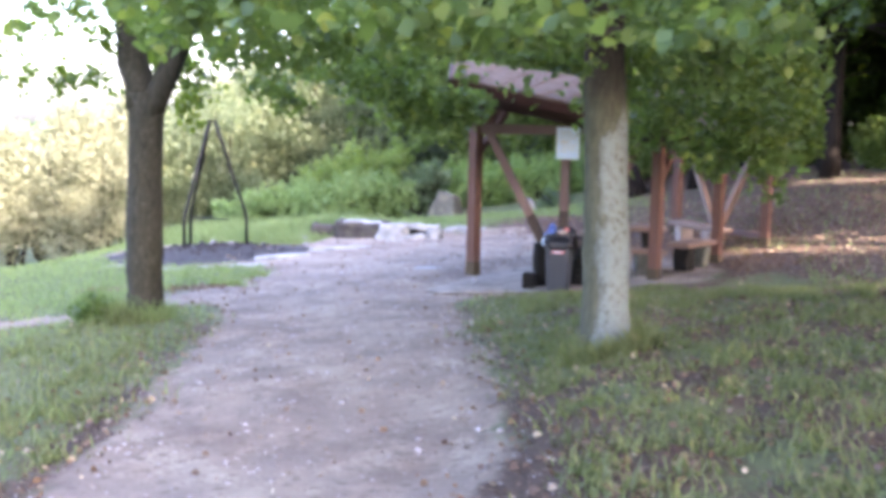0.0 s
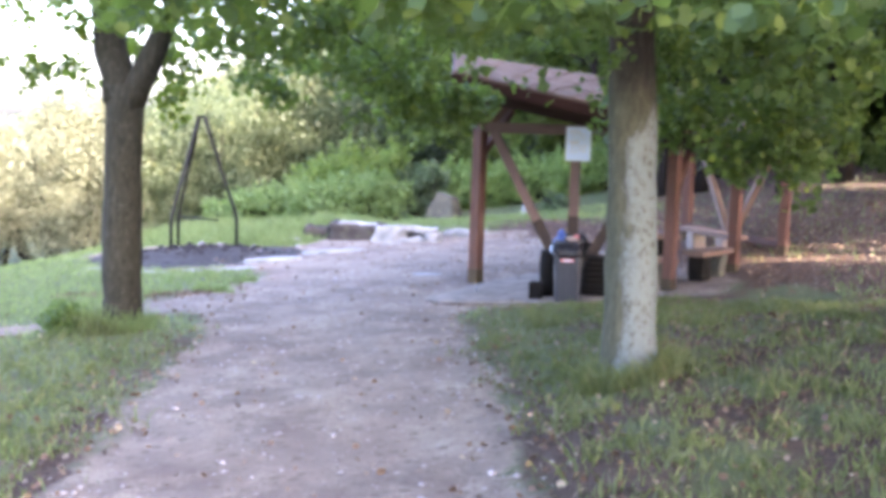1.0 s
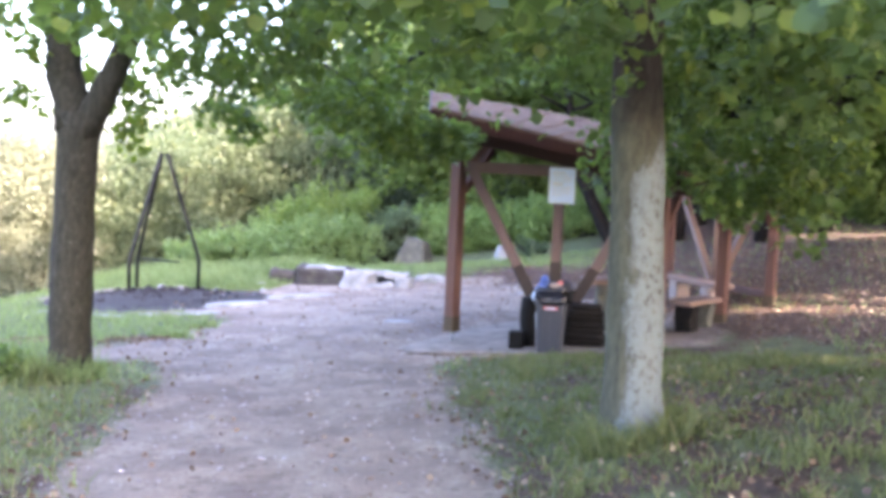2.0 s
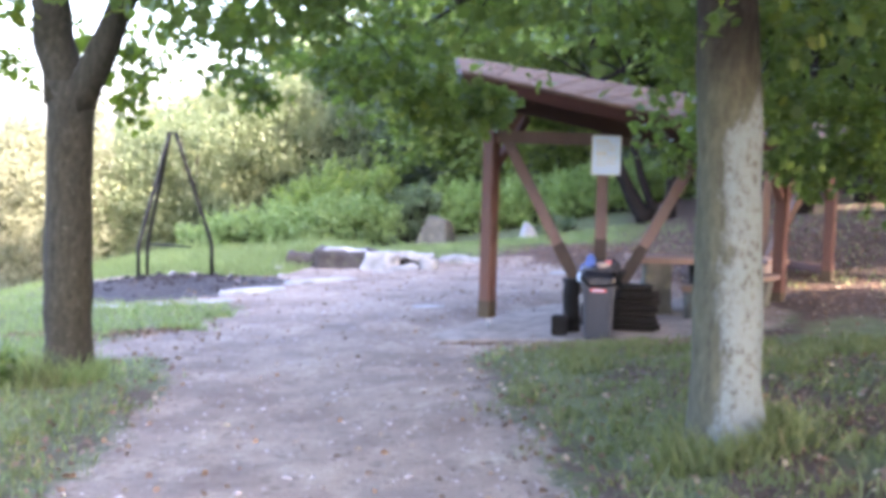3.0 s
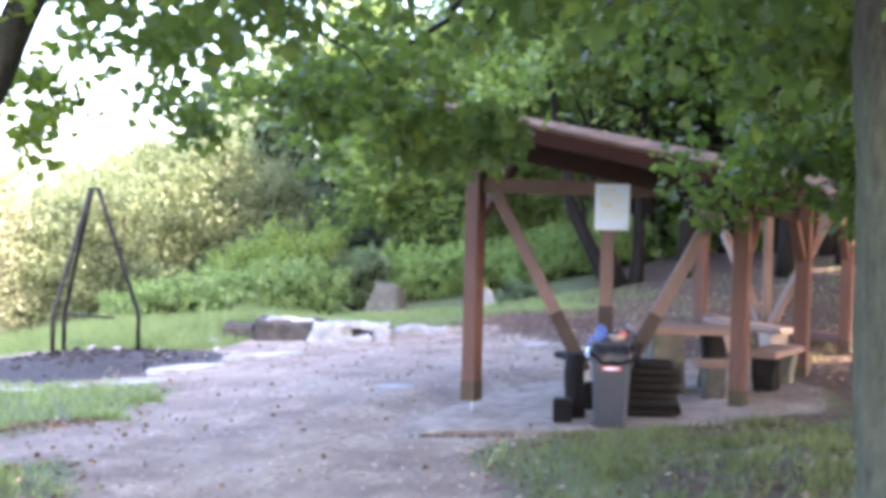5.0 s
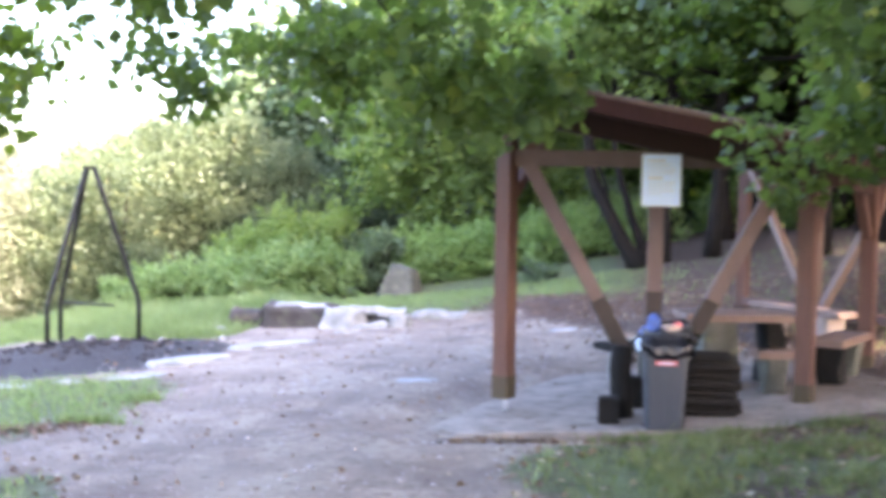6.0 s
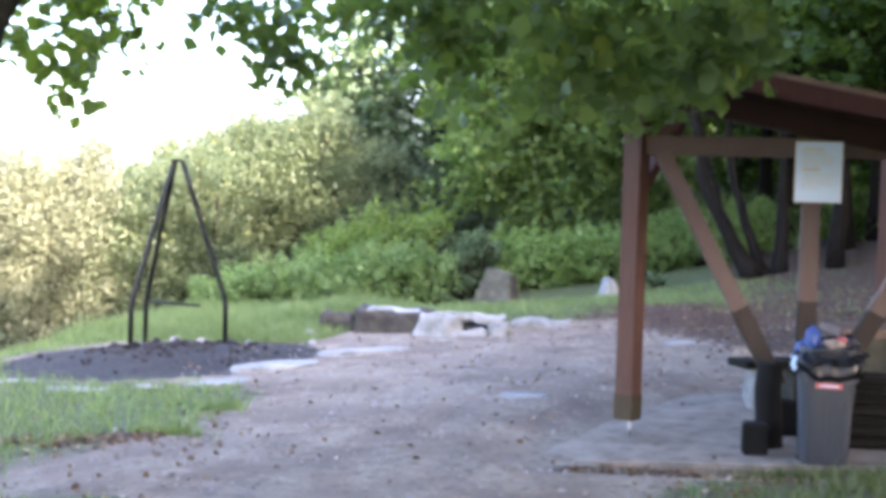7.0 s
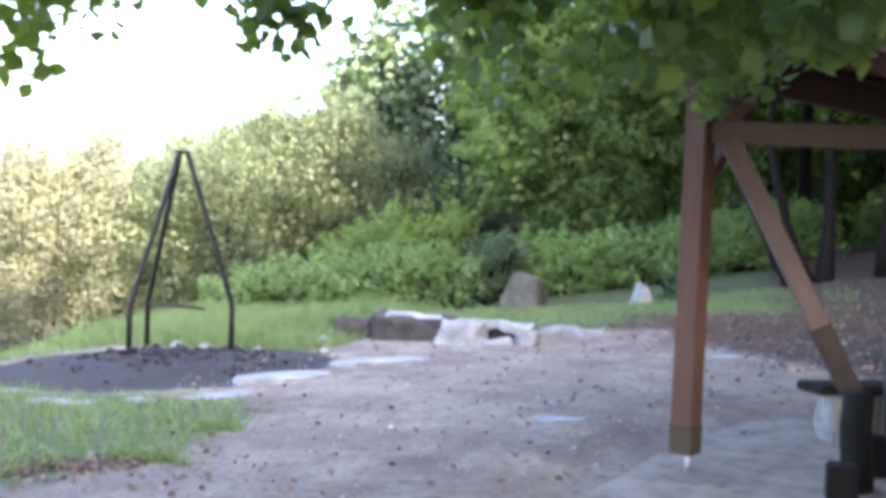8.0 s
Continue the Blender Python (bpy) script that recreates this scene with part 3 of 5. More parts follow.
def left_tree():
    b = Vector((-3.95, 9.2, ground_z(-3.95, 9.2) - 0.12))
    fork = Vector((-3.86, 9.15, 2.6))
    stems = [taper(limb_line(b, fork, 12, 0, 0.02, 5), 0.22, 0.205, 0.06)]
    stems.append(taper(limb_line(fork - Vector((0.06, 0, 0.2)), (-4.35, 9.3, 4.6), 8, 0, 0.05, 6), 0.195, 0.13))
    stems.append(taper(limb_line(fork - Vector((-0.05, 0, 0.25)), (-3.0, 9.3, 4.4), 8, 0.12, 0.05, 7), 0.155, 0.09))
    ends = [(-5.9, 8.6, 3.5), (-5.2, 10.6, 3.9), (-3.0, 7.6, 4.2), (-4.9, 9.0, 5.9), (-2.2, 9.9, 5.6), (-5.6, 7.4, 3.9)]
    for k, e in enumerate(ends):
        a = Vector((-4.2, 9.28, 4.0)) if k % 2 == 0 else Vector((-3.0, 9.35, 3.8))
        stems.append(taper(limb_line(a, e, 7, -0.2, 0.1, 200 + k), 0.06, 0.012))
    cl = [shell((-4.1, 8.9, 4.9), (2.4, 2.1, 1.8), 210, -0.75, 0.3)]
    pts = [clumps(cl[0], rng.uniform(0.25, 0.5, len(cl[0])), 28)]
    for x, y, z, r in [(-5.3, 8.9, 2.95, 0.45), (-5.7, 8.7, 3.25, 0.5), (-4.9, 9.3, 3.3, 0.45), (-5.2, 9.6, 2.75, 0.35), (-3.9, 8.7, 3.35, 0.35), (-4.4, 8.5, 3.4, 0.4), (-2.95, 9.5, 3.25, 0.3), (-4.15, 10.7, 2.62, 0.3), (-4.5, 11.0, 2.85, 0.35), (-3.8, 10.0, 2.55, 0.22), (-4.4, 10.3, 3.0, 0.35), (-5.0, 10.6, 2.9, 0.4), (-4.0, 10.9, 3.0, 0.3)]:
        c = np.array([x, y, z]) + rng.normal(0, 1, (7, 3)) * np.array([r, r, 0.22]) * 0.75
        pts.append(clumps(c, rng.uniform(0.12, 0.26, 7), 13, 0.9))
    tree("forked_tree", "grey-brown tree with forked trunk beside the path", stems, M_BARK_A, np.concatenate(pts), 0.10, M_LEAF_LEFT)


left_tree()


# shelter ------------------------------------------------------------------
P1, P2, P4, P5, P3 = (-0.58, 12.98), (2.08, 13.12), (3.0, 14.8), (3.85, 16.4), (2.34, 19.2)
KING = ((P5[0] + P3[0]) / 2, (P5[1] + P3[1]) / 2)


ROOF = [(-0.82, 12.22), (2.67, 12.42), (5.4, 22.0), (-1.45, 15.4)]


def slab_z(x):
    return 0.065 * x - 0.015


def roof_z(x, y):
    """Underside of the roof, falling to the right and towards the front."""
    return 2.90 - 0.205 * (x + 1.0) + 0.118 * (y - 12.2)


def slab():
    outline = SLAB
    bm = bmesh.new()
    ring = []
    for (ax, ay), (bx, by) in zip(outline, outline[1:] + outline[:1]):
        for k in range(6):
            t = k / 6
            x, y = ax + (bx - ax) * t, ay + (by - ay) * t
            ring.append((x + random.uniform(-0.02, 0.02), y + random.uniform(-0.02, 0.02)))
    top = [bm.verts.new((x, y, slab_z(x))) for x, y in ring]
    low = [bm.verts.new((x, y, slab_z(x) - 0.28)) for x, y in ring]
    bm.faces.new(top)
    for a in range(len(ring)):
        b = (a + 1) % len(ring)
        bm.faces.new((top[b], top[a], low[a], low[b]))
    bmesh.ops.recalc_face_normals(bm, faces=bm.faces[:])
    bmesh.ops.bevel(bm, geom=[e for e in bm.edges if all(v in top for v in e.verts)], offset=0.02, segments=2, affect="EDGES")
    tagged(part("concrete_slab", bm, M_CONCRETE), "worn grey concrete floor slab of the shelter", "slab", kind="structure")


slab()


def shelter():
    root = thing("picnic_shelter", "open red-brown timber picnic shelter with sloping shingle roof", "shelter")
    posts = [(P1, 0.158), (P2, 0.15), (P4, 0.15), (P5, 0.14), (P3, 0.16)]
    turn = radians(-25.6)
    for (x, y), w in posts:
        foot = slab_z(x) if y < 15 else ground_z(x, y)
        z0 = foot + (0.13 if (x, y) == P1 else 0.0)
        top = roof_z(x, y)
        post = part("post", beam((x, y, z0), (x, y, top), w, w, 0.01, turn), M_WOOD, root)
        f0, f1 = (z0 - 0.004, z0 + 0.2) if z0 > foot else (z0 - 0.03, z0 + 0.16)
        part("damp_foot", beam((x, y, f0), (x, y, f1), w + 0.006, w + 0.006, 0.004, turn), M_WOOD_FOOT, post, "dark damp post foot")
        if z0 > foot:
            v, f = tube([(x + 0.02, y, foot - 0.05), (x + 0.02, y, z0 + 0.02)], [0.016, 0.016], 10)
            mesh_object("post_pin", v, f, M_GALV, post, soft=True)
    zb = 2.25
    # front frame: tie beam, two diagonals and the middle post
    cx, cy = (P1[0] + P2[0]) / 2, (P1[1] + P2[1]) / 2
    part("tie_beam", beam((P1[0] + 0.07, P1[1], zb), (P2[0] - 0.07, P2[1], zb), 0.10, 0.15), M_WOOD_GREY, root)
    part("brace", beam((P1[0] + 0.2, P1[1], zb - 0.06), (cx - 0.2, cy, 0.42), 0.12, 0.13, 0.008), M_WOOD_GREY, root)
    part("brace", beam((P2[0] - 0.2, P2[1] - 0.02, zb - 0.06), (cx + 0.2, cy, 0.42), 0.12, 0.13, 0.008), M_WOOD_GREY, root)
    # braces and middle post are darker brown below about one metre
    part("brace_foot", beam((cx - 0.505, cy - 0.023, 1.0), (cx - 0.195, cy - 0.001, 0.41), 0.128, 0.138), M_WOOD_MID, root, "dark lower end of the brace")
    part("brace_foot", beam((cx + 0.505, cy + 0.005, 1.0), (cx + 0.195, cy, 0.41), 0.128, 0.138), M_WOOD_MID, root, "dark lower end of the brace")
    part("middle_post", beam((cx, cy, 0.03), (cx, cy, zb - 0.05), 0.135, 0.12), M_WOOD_GREY, root)
    part("middle_post_foot", beam((cx, cy, 0.02), (cx, cy, 1.08), 0.141, 0.126), M_WOOD_MID, root, "dark lower half of the middle post")
    part("sole_block", box(cx - 0.2, cy - 0.09, 0.02, cx + 0.2, cy + 0.09, 0.3, 0.02), M_WOOD_BLACK, root)
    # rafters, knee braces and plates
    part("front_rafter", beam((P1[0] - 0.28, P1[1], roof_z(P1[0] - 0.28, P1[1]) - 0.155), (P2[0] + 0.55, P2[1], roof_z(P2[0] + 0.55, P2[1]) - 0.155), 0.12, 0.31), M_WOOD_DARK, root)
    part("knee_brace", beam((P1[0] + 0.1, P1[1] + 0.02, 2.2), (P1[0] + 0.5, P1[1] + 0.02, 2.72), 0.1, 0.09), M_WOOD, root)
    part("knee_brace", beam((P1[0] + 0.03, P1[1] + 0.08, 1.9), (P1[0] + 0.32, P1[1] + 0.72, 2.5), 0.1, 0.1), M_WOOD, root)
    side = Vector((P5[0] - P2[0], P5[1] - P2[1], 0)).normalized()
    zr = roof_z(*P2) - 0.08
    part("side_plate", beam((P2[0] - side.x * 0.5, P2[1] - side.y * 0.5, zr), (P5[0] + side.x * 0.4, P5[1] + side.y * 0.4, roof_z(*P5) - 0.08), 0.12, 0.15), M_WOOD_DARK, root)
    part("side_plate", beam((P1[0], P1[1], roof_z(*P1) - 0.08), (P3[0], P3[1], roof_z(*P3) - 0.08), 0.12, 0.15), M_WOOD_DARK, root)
    for x, y in (P2, P4, P5):
        for s in (-1, 1):
            if (x, y) == P2 and s < 0:
                continue
            if (x, y) == P5 and s > 0:
                continue
            part("knee_brace", beam((x + s * side.x * 0.08, y + s * side.y * 0.08, 1.55), (x + s * side.x * 0.6, y + s * side.y * 0.6, roof_z(x, y) - 0.12), 0.1, 0.09), M_WOOD, root)
    # rear frame, sunlight on its two diagonals put into their pale colour
    kx, ky = KING
    back = Vector((P3[0] - P5[0], P3[1] - P5[1], 0)).normalized()
    kz = ground_z(kx, ky)
    zt = roof_z(kx, ky) - 0.25
    part("rear_tie_beam", beam((*P5, zt), (*P3, zt), 0.1, 0.14), M_WOOD, root)
    part("rear_middle_post", beam((kx, ky, kz), (kx, ky, zt - 0.05), 0.11, 0.11), M_WOOD_PALE, root)
    for ax, ay in (P5, P3):
        sgn = 1 if (ax, ay) == P3 else -1
        part("rear_brace", beam((ax - sgn * back.x * 0.15, ay - sgn * back.y * 0.15, zt - 0.1), (kx + sgn * back.x * 0.1, ky + sgn * back.y * 0.1, kz + 0.25), 0.11, 0.11), M_WOOD_PALE, root)
    part("rear_rail", beam((P5[0], P5[1], kz + 0.22), (P3[0], P3[1], kz + 0.22), 0.12, 0.12), M_WOOD, root)
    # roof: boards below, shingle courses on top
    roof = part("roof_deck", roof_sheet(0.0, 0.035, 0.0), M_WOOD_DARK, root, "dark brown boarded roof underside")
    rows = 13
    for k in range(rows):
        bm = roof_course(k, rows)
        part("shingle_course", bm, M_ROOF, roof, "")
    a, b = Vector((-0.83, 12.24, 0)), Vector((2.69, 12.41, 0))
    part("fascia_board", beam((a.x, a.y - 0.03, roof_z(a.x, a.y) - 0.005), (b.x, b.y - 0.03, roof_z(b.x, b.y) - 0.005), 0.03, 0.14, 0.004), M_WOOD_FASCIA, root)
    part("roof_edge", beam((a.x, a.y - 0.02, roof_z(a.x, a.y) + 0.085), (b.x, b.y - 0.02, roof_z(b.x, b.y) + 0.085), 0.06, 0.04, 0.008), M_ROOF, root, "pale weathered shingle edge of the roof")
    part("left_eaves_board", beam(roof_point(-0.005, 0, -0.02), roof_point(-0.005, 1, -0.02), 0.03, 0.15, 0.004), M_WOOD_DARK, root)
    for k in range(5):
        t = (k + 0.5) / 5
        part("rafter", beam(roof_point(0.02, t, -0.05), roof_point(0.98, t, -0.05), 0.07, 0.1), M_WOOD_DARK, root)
    return root


def roof_point(u, v, h):
    """u: 0 to 1 from the high left edge to the low right edge; v: 0 to 1 from front to back."""
    a, b, c, d = ROOF
    x = (a[0] * (1 - u) + b[0] * u) * (1 - v) + (d[0] * (1 - u) + c[0] * u) * v
    y = (a[1] * (1 - u) + b[1] * u) * (1 - v) + (d[1] * (1 - u) + c[1] * u) * v
    return Vector((x, y, roof_z(x, y) + h))


def roof_sheet(low, high, over):
    bm = bmesh.new()
    c = [(0, 0), (1, 0), (1, 1), (0, 1)]
    lo, hi = [bm.verts.new(roof_point(u, v, low)) for u, v in c], [bm.verts.new(roof_point(u, v, high)) for u, v in c]
    bm.faces.new(lo[::-1])
    bm.faces.new(hi)
    for a in range(4):
        b = (a + 1) % 4
        bm.faces.new((lo[a], lo[b], hi[b], hi[a]))
    return bm


def roof_course(k, rows):
    """One course of shingles, running from front to back, each tab a little proud."""
    bm = bmesh.new()
    u0, u1 = k / rows - 0.004, (k + 1) / rows + 0.02
    n = 34
    for j in range(n):
        v0, v1 = j / n + 0.0012, (j + 1) / n - 0.0012
        lift = random.uniform(0, 0.006)
        c = [(u0, v0, 0.039), (u1, v0, 0.054 + lift), (u1, v1, 0.054 + lift), (u0, v1, 0.039)]
        hi = [bm.verts.new(roof_point(u, v, h)) for u, v, h in c]
        lo = [bm.verts.new(roof_point(u, v, h - 0.012)) for u, v, h in c]
        bm.faces.new(hi)
        bm.faces.new(lo[::-1])
        for a in range(4):
            b = (a + 1) % 4
            bm.faces.new((lo[a], lo[b], hi[b], hi[a]))
    return bm


shelter()


# front group: sign, bin, wood beside it ------------------------------------
def sign():
    root = thing("notice_board", "white printed notice on a board fixed to the middle post", "sign")
    root.location = (0.785, 12.955, 1.83)
    part("board", box(-0.172, -0.012, 0.0, 0.172, 0.012, 0.465, 0.003), M_GALV, root)
    sheet = part("sheet", box(-0.166, -0.018, 0.006, 0.166, -0.0125, 0.459, 0.001), M_WHITE, root, "white printed sheet under clear film, sky reflection tinted in")
    r = random.Random(4)
    y = 0.415
    for w, h in ((0.16, 0.022), (0.2, 0.012), (0.24, 0.008), (0.24, 0.008), (0.22, 0.008), (0.13, 0.03), (0.24, 0.008), (0.23, 0.008), (0.2, 0.008), (0.24, 0.008), (0.12, 0.008)):
        x = -0.13 + r.uniform(0, 0.02)
        part("print_bar", box(x, -0.0205, y - h, x + w, -0.0185, y, 0), M_INK, sheet)
        y -= h + 0.018
    for sx in (-0.15, 0.15):
        for z in (0.02, 0.445):
            v, f = tube([(sx, -0.024, z), (sx, -0.017, z)], [0.006, 0.006], 8)
            mesh_object("screw", v, f, M_GALV, root)


sign()


def sack_blob(cx, cy, cz, rx, ry, rz, seed, n=2):
    bm = bmesh.new()
    bmesh.ops.create_icosphere(bm, subdivisions=n, radius=1)
    for v in bm.verts:
        p = v.co
        k = 1 + 0.26 * noise.noise(p * 2.3 + Vector((seed, 0, 0))) + 0.22 * noise.noise(p * 5.1 + Vector((0, seed, 0))) + 0.1 * noise.noise(p * 11 + Vector((0, 0, seed)))
        v.co = Vector((cx + p.x * rx * k, cy + p.y * ry * k, cz + p.z * rz * k))
    return bm


def sack_skirt():
    """Sack mouth turned out over the bin rim, hanging in uneven folds."""
    bm = bmesh.new()
    rows = [(0.18, 0.84), (0.222, 0.81), (0.24, 0.75), (0.244, 0.705), (0.242, 0.668)]
    n, loops = 44, []
    for q, (rad, z) in enumerate(rows):
        ring = []
        for k in range(n):
            a = 6.28318 * k / n
            c, s = math.cos(a), math.sin(a)
            fold = 1 + 0.055 * q * noise.noise(Vector((c * 4, s * 4, q * 0.3))) + 0.03 * noise.noise(Vector((c * 9, s * 9, q * 0.9)))
            sq = 1.0 / (abs(c) ** 4 + abs(s) ** 4) ** 0.25
            drop = 0.06 * noise.noise(Vector((c * 2.2, s * 2.2, 5.0))) * q / 4
            ring.append(bm.verts.new((c * rad * 0.93 * sq * fold, s * rad * sq * fold, z + drop)))
        loops.append(ring)
    for a, b in zip(loops, loops[1:]):
        for k in range(n):
            m = (k + 1) % n
            bm.faces.new((a[m], a[k], b[k], b[m]))
    bmesh.ops.solidify(bm, geom=bm.faces[:], thickness=0.004)
    return bm


def waste_bin():
    root = thing("wheeled_bin", "dark grey wheeled bin overfilled with black rubbish sack", "bin")
    bx, by, bz = 0.80, 12.16, -0.03
    root.location = (bx, by, bz)
    bm = bmesh.new()
    rings = [(0.145, 0.14, 0.0), (0.15, 0.15, 0.04), (0.17, 0.185, 0.60), (0.172, 0.19, 0.64), (0.192, 0.21, 0.645), (0.192, 0.21, 0.70), (0.178, 0.196, 0.70), (0.165, 0.18, 0.45)]
    loops = []
    for hx, hy, z in rings:
        ring = []
        for sx, sy in ((-1, -1), (1, -1), (1, 1), (-1, 1)):
            for k in range(5):
                a = math.atan2(sy, sx) - 0.785 + 1.571 * k / 4
                r = 0.04
                ring.append(bm.verts.new((sx * (hx - r) + r * math.cos(a), sy * (hy - r) + r * math.sin(a), z)))
        loops.append(ring)
    for a, b in zip(loops, loops[1:]):
        for k in range(20):
            n = (k + 1) % 20
            bm.faces.new((a[k], a[n], b[n], b[k]))
    bm.faces.new(loops[0][::-1])
    body = part("body", bm, M_BIN, root)
    for x in (-0.09, 0.0, 0.09):
        part("rib", beam((x, -0.158, 0.06), (x, -0.186, 0.52), 0.012, 0.01, 0.002), M_BIN, body)
    part("sticker", box(-0.085, -0.2, 0.595, 0.085, -0.1935, 0.632, 0.001), M_RED, root, "red and white sticker")
    part("sticker_bar", box(-0.06, -0.2025, 0.607, 0.06, -0.2005, 0.62, 0), M_WHITE, root)
    for x in (-0.17, 0.17):
        v, f = tube([(x - 0.025, 0.17, 0.09), (x + 0.025, 0.17, 0.09)], [0.09, 0.09], 18)
        mesh_object("wheel", v, f, M_BAG, root, soft=True)
    v, f = tube([(-0.15, 0.24, 0.68), (0.15, 0.24, 0.68)], [0.014, 0.014], 10)
    mesh_object("handle", v, f, M_BIN, root, soft=True)
    part("sack", sack_skirt(), M_BAG, root, "black rubbish sack folded over the rim", True)
    part("sack_bulge", sack_blob(0.01, 0.01, 0.79, 0.225, 0.215, 0.12, 3, 4), M_BAG, root, "", True)
    part("sack_bulge", sack_blob(0.13, 0.03, 0.88, 0.09, 0.085, 0.06, 8, 4), M_BAG, root, "", True)
    part("blue_bag", sack_blob(-0.10, -0.08, 0.90, 0.055, 0.05, 0.09, 5, 4), M_BLUE, root, "crumpled blue plastic bag", True)
    part("blue_bag", sack_blob(-0.16, -0.02, 0.84, 0.05, 0.05, 0.05, 6, 3), M_BLUE, root, "crumpled blue plastic bag", True)
    part("pale_wrapper", sack_blob(0.03, -0.11, 0.885, 0.075, 0.05, 0.035, 14, 4), M_LOG, root, "crumpled pale wrapper", True)
    part("white_wrapper", sack_blob(-0.21, -0.1, 0.74, 0.028, 0.03, 0.05, 17, 3), M_WHITE, root, "crumpled white wrapper", True)
    part("red_wrapper", sack_blob(0.09, -0.06, 0.915, 0.035, 0.03, 0.025, 31, 3), M_RED, root, "crumpled red wrapper", True)


waste_bin()


def dark_wood():
    st = thing("tree_stump", "dark upright stump standing behind the bin", "stump")
    st.location = (0.47, 12.62, slab_z(0.47) - 0.01)
    v, f = tube([(0, 0, 0), (0.005, 0, 0.2), (-0.01, 0.01, 0.42), (0, 0, 0.62)], [0.115, 0.1, 0.095, 0.09], 14, 0.06, 5)
    mesh_object("stump_body", v, f, M_WOOD_BLACK, st, soft=True)
    bl = thing("wood_block", "small black wooden block on the slab", "block")
    bl.location = (0.36, 12.36, slab_z(0.36))
    part("block_body", box(-0.09, -0.09, -0.005, 0.09, 0.09, 0.22, 0.015), M_WOOD_BLACK, bl)
    pile = thing("log_pile", "pile of dark weathered logs beside the bin", "log pile")
    pile.location = (1.2, 12.62, slab_z(1.2))
    r = random.Random(8)
    for k in range(7):
        z = 0.045 + k * 0.075
        half = 0.27 - 0.012 * k + r.uniform(-0.03, 0.03)
        for j in (0, 1):
            y = -0.1 + 0.15 * j + r.uniform(-0.02, 0.02)
            o = r.uniform(-0.03, 0.03)
            v, f = tube(limb_line((-half + o, y, z), (half + o, y + r.uniform(-0.02, 0.02), z + r.uniform(-0.008, 0.008)), 5, 0, 0.01, k * 2 + j), [0.042, 0.044, 0.043, 0.044, 0.042, 0.04], 10, 0.06, k + 10 * j)
            mesh_object("log", v, f, M_WOOD_BLACK, pile, soft=True)


dark_wood()


# furniture under the roof ---------------------------------------------------
def stone_block(w, d, h, seed, cuts=3, rough=0.035):
    bm = bmesh.new()
    bmesh.ops.create_cube(bm, size=1)
    bmesh.ops.subdivide_edges(bm, edges=bm.edges[:], cuts=cuts, use_grid_fill=True)
    for v in bm.verts:
        p = Vector((v.co.x * w, v.co.y * d, (v.co.z + 0.5) * h))
        o = Vector((seed * 3.1, seed * 1.7, 0))
        k = noise.noise_vector(p * 2.6 + o) * rough * 1.6 + noise.noise_vector(p * 7 + o) * rough * 0.7
        pull = 1 - 0.06 * (abs(v.co.x * 2) ** 3 * abs(v.co.y * 2) ** 3 + abs(v.co.z * 2) ** 4 * 0.5)
        v.co = Vector((p.x * pull, p.y * pull, p.z)) + k
    return bm


def slab_seat(name, label, category, x, y, z, length, depth, turn, top, legs, group=""):
    root = thing(name, label, category, group)
    root.location = (x, y, slab_z(x) if y < 15.4 else ground_z(x, y))
    root.rotation_euler = (0, 0, radians(turn))
    n = 2 if depth > 0.4 else 1
    for k in range(n):
        w = depth / n - 0.012
        yy = -depth / 2 + (k + 0.5) * depth / n
        part("plank", beam((-length / 2, yy, z), (length / 2, yy, z), w, 0.07, 0.014), top, root)
    for k, (lx, lw, mat) in enumerate(legs):
        bm = stone_block(lw, depth * 0.72, z - 0.03, k + len(label))
        bmesh.ops.translate(bm, vec=(lx, 0, -0.005), verts=bm.verts)
        part("support", bm, mat, root)
    return root


slab_seat("picnic_table", "weathered plank table on grey stone supports", "table", 1.62, 14.15, 0.68, 1.15, 0.7, 8, M_WOOD_PALE, [(-0.2, 0.36, M_BOULDER), (0.32, 0.2, M_WOOD_BLACK)])
slab_seat("bench", "low plank bench on dark and grey supports", "bench", 2.62, 14.25, 0.40, 1.0, 0.36, 62, M_WOOD_PALE, [(-0.25, 0.26, M_WOOD_BLACK), (0.28, 0.2, M_BOULDER)], "benches of the shelter")
slab_seat("bench", "low plank bench on pale stone supports", "bench", 1.95, 13.62, 0.36, 0.5, 0.3, 10, M_WOOD_PALE, [(-0.06, 0.24, M_BOULDER)], "benches of the shelter")
slab_seat("bench", "dark plank bench on a pale stone support", "bench", 0.62, 14.25, 0.40, 0.75, 0.34, 30, M_WOOD_BLACK, [(-0.16, 0.13, M_STONE), (0.22, 0.14, M_BOULDER)], "benches of the shelter")
slab_seat("bench", "sunlit pale plank bench at the rear frame", "bench", 2.75, 16.9, 0.40, 1.7, 0.38, 118, M_WOOD_PALE, [(-0.5, 0.25, M_LOG), (0.5, 0.25, M_LOG)], "benches of the shelter")


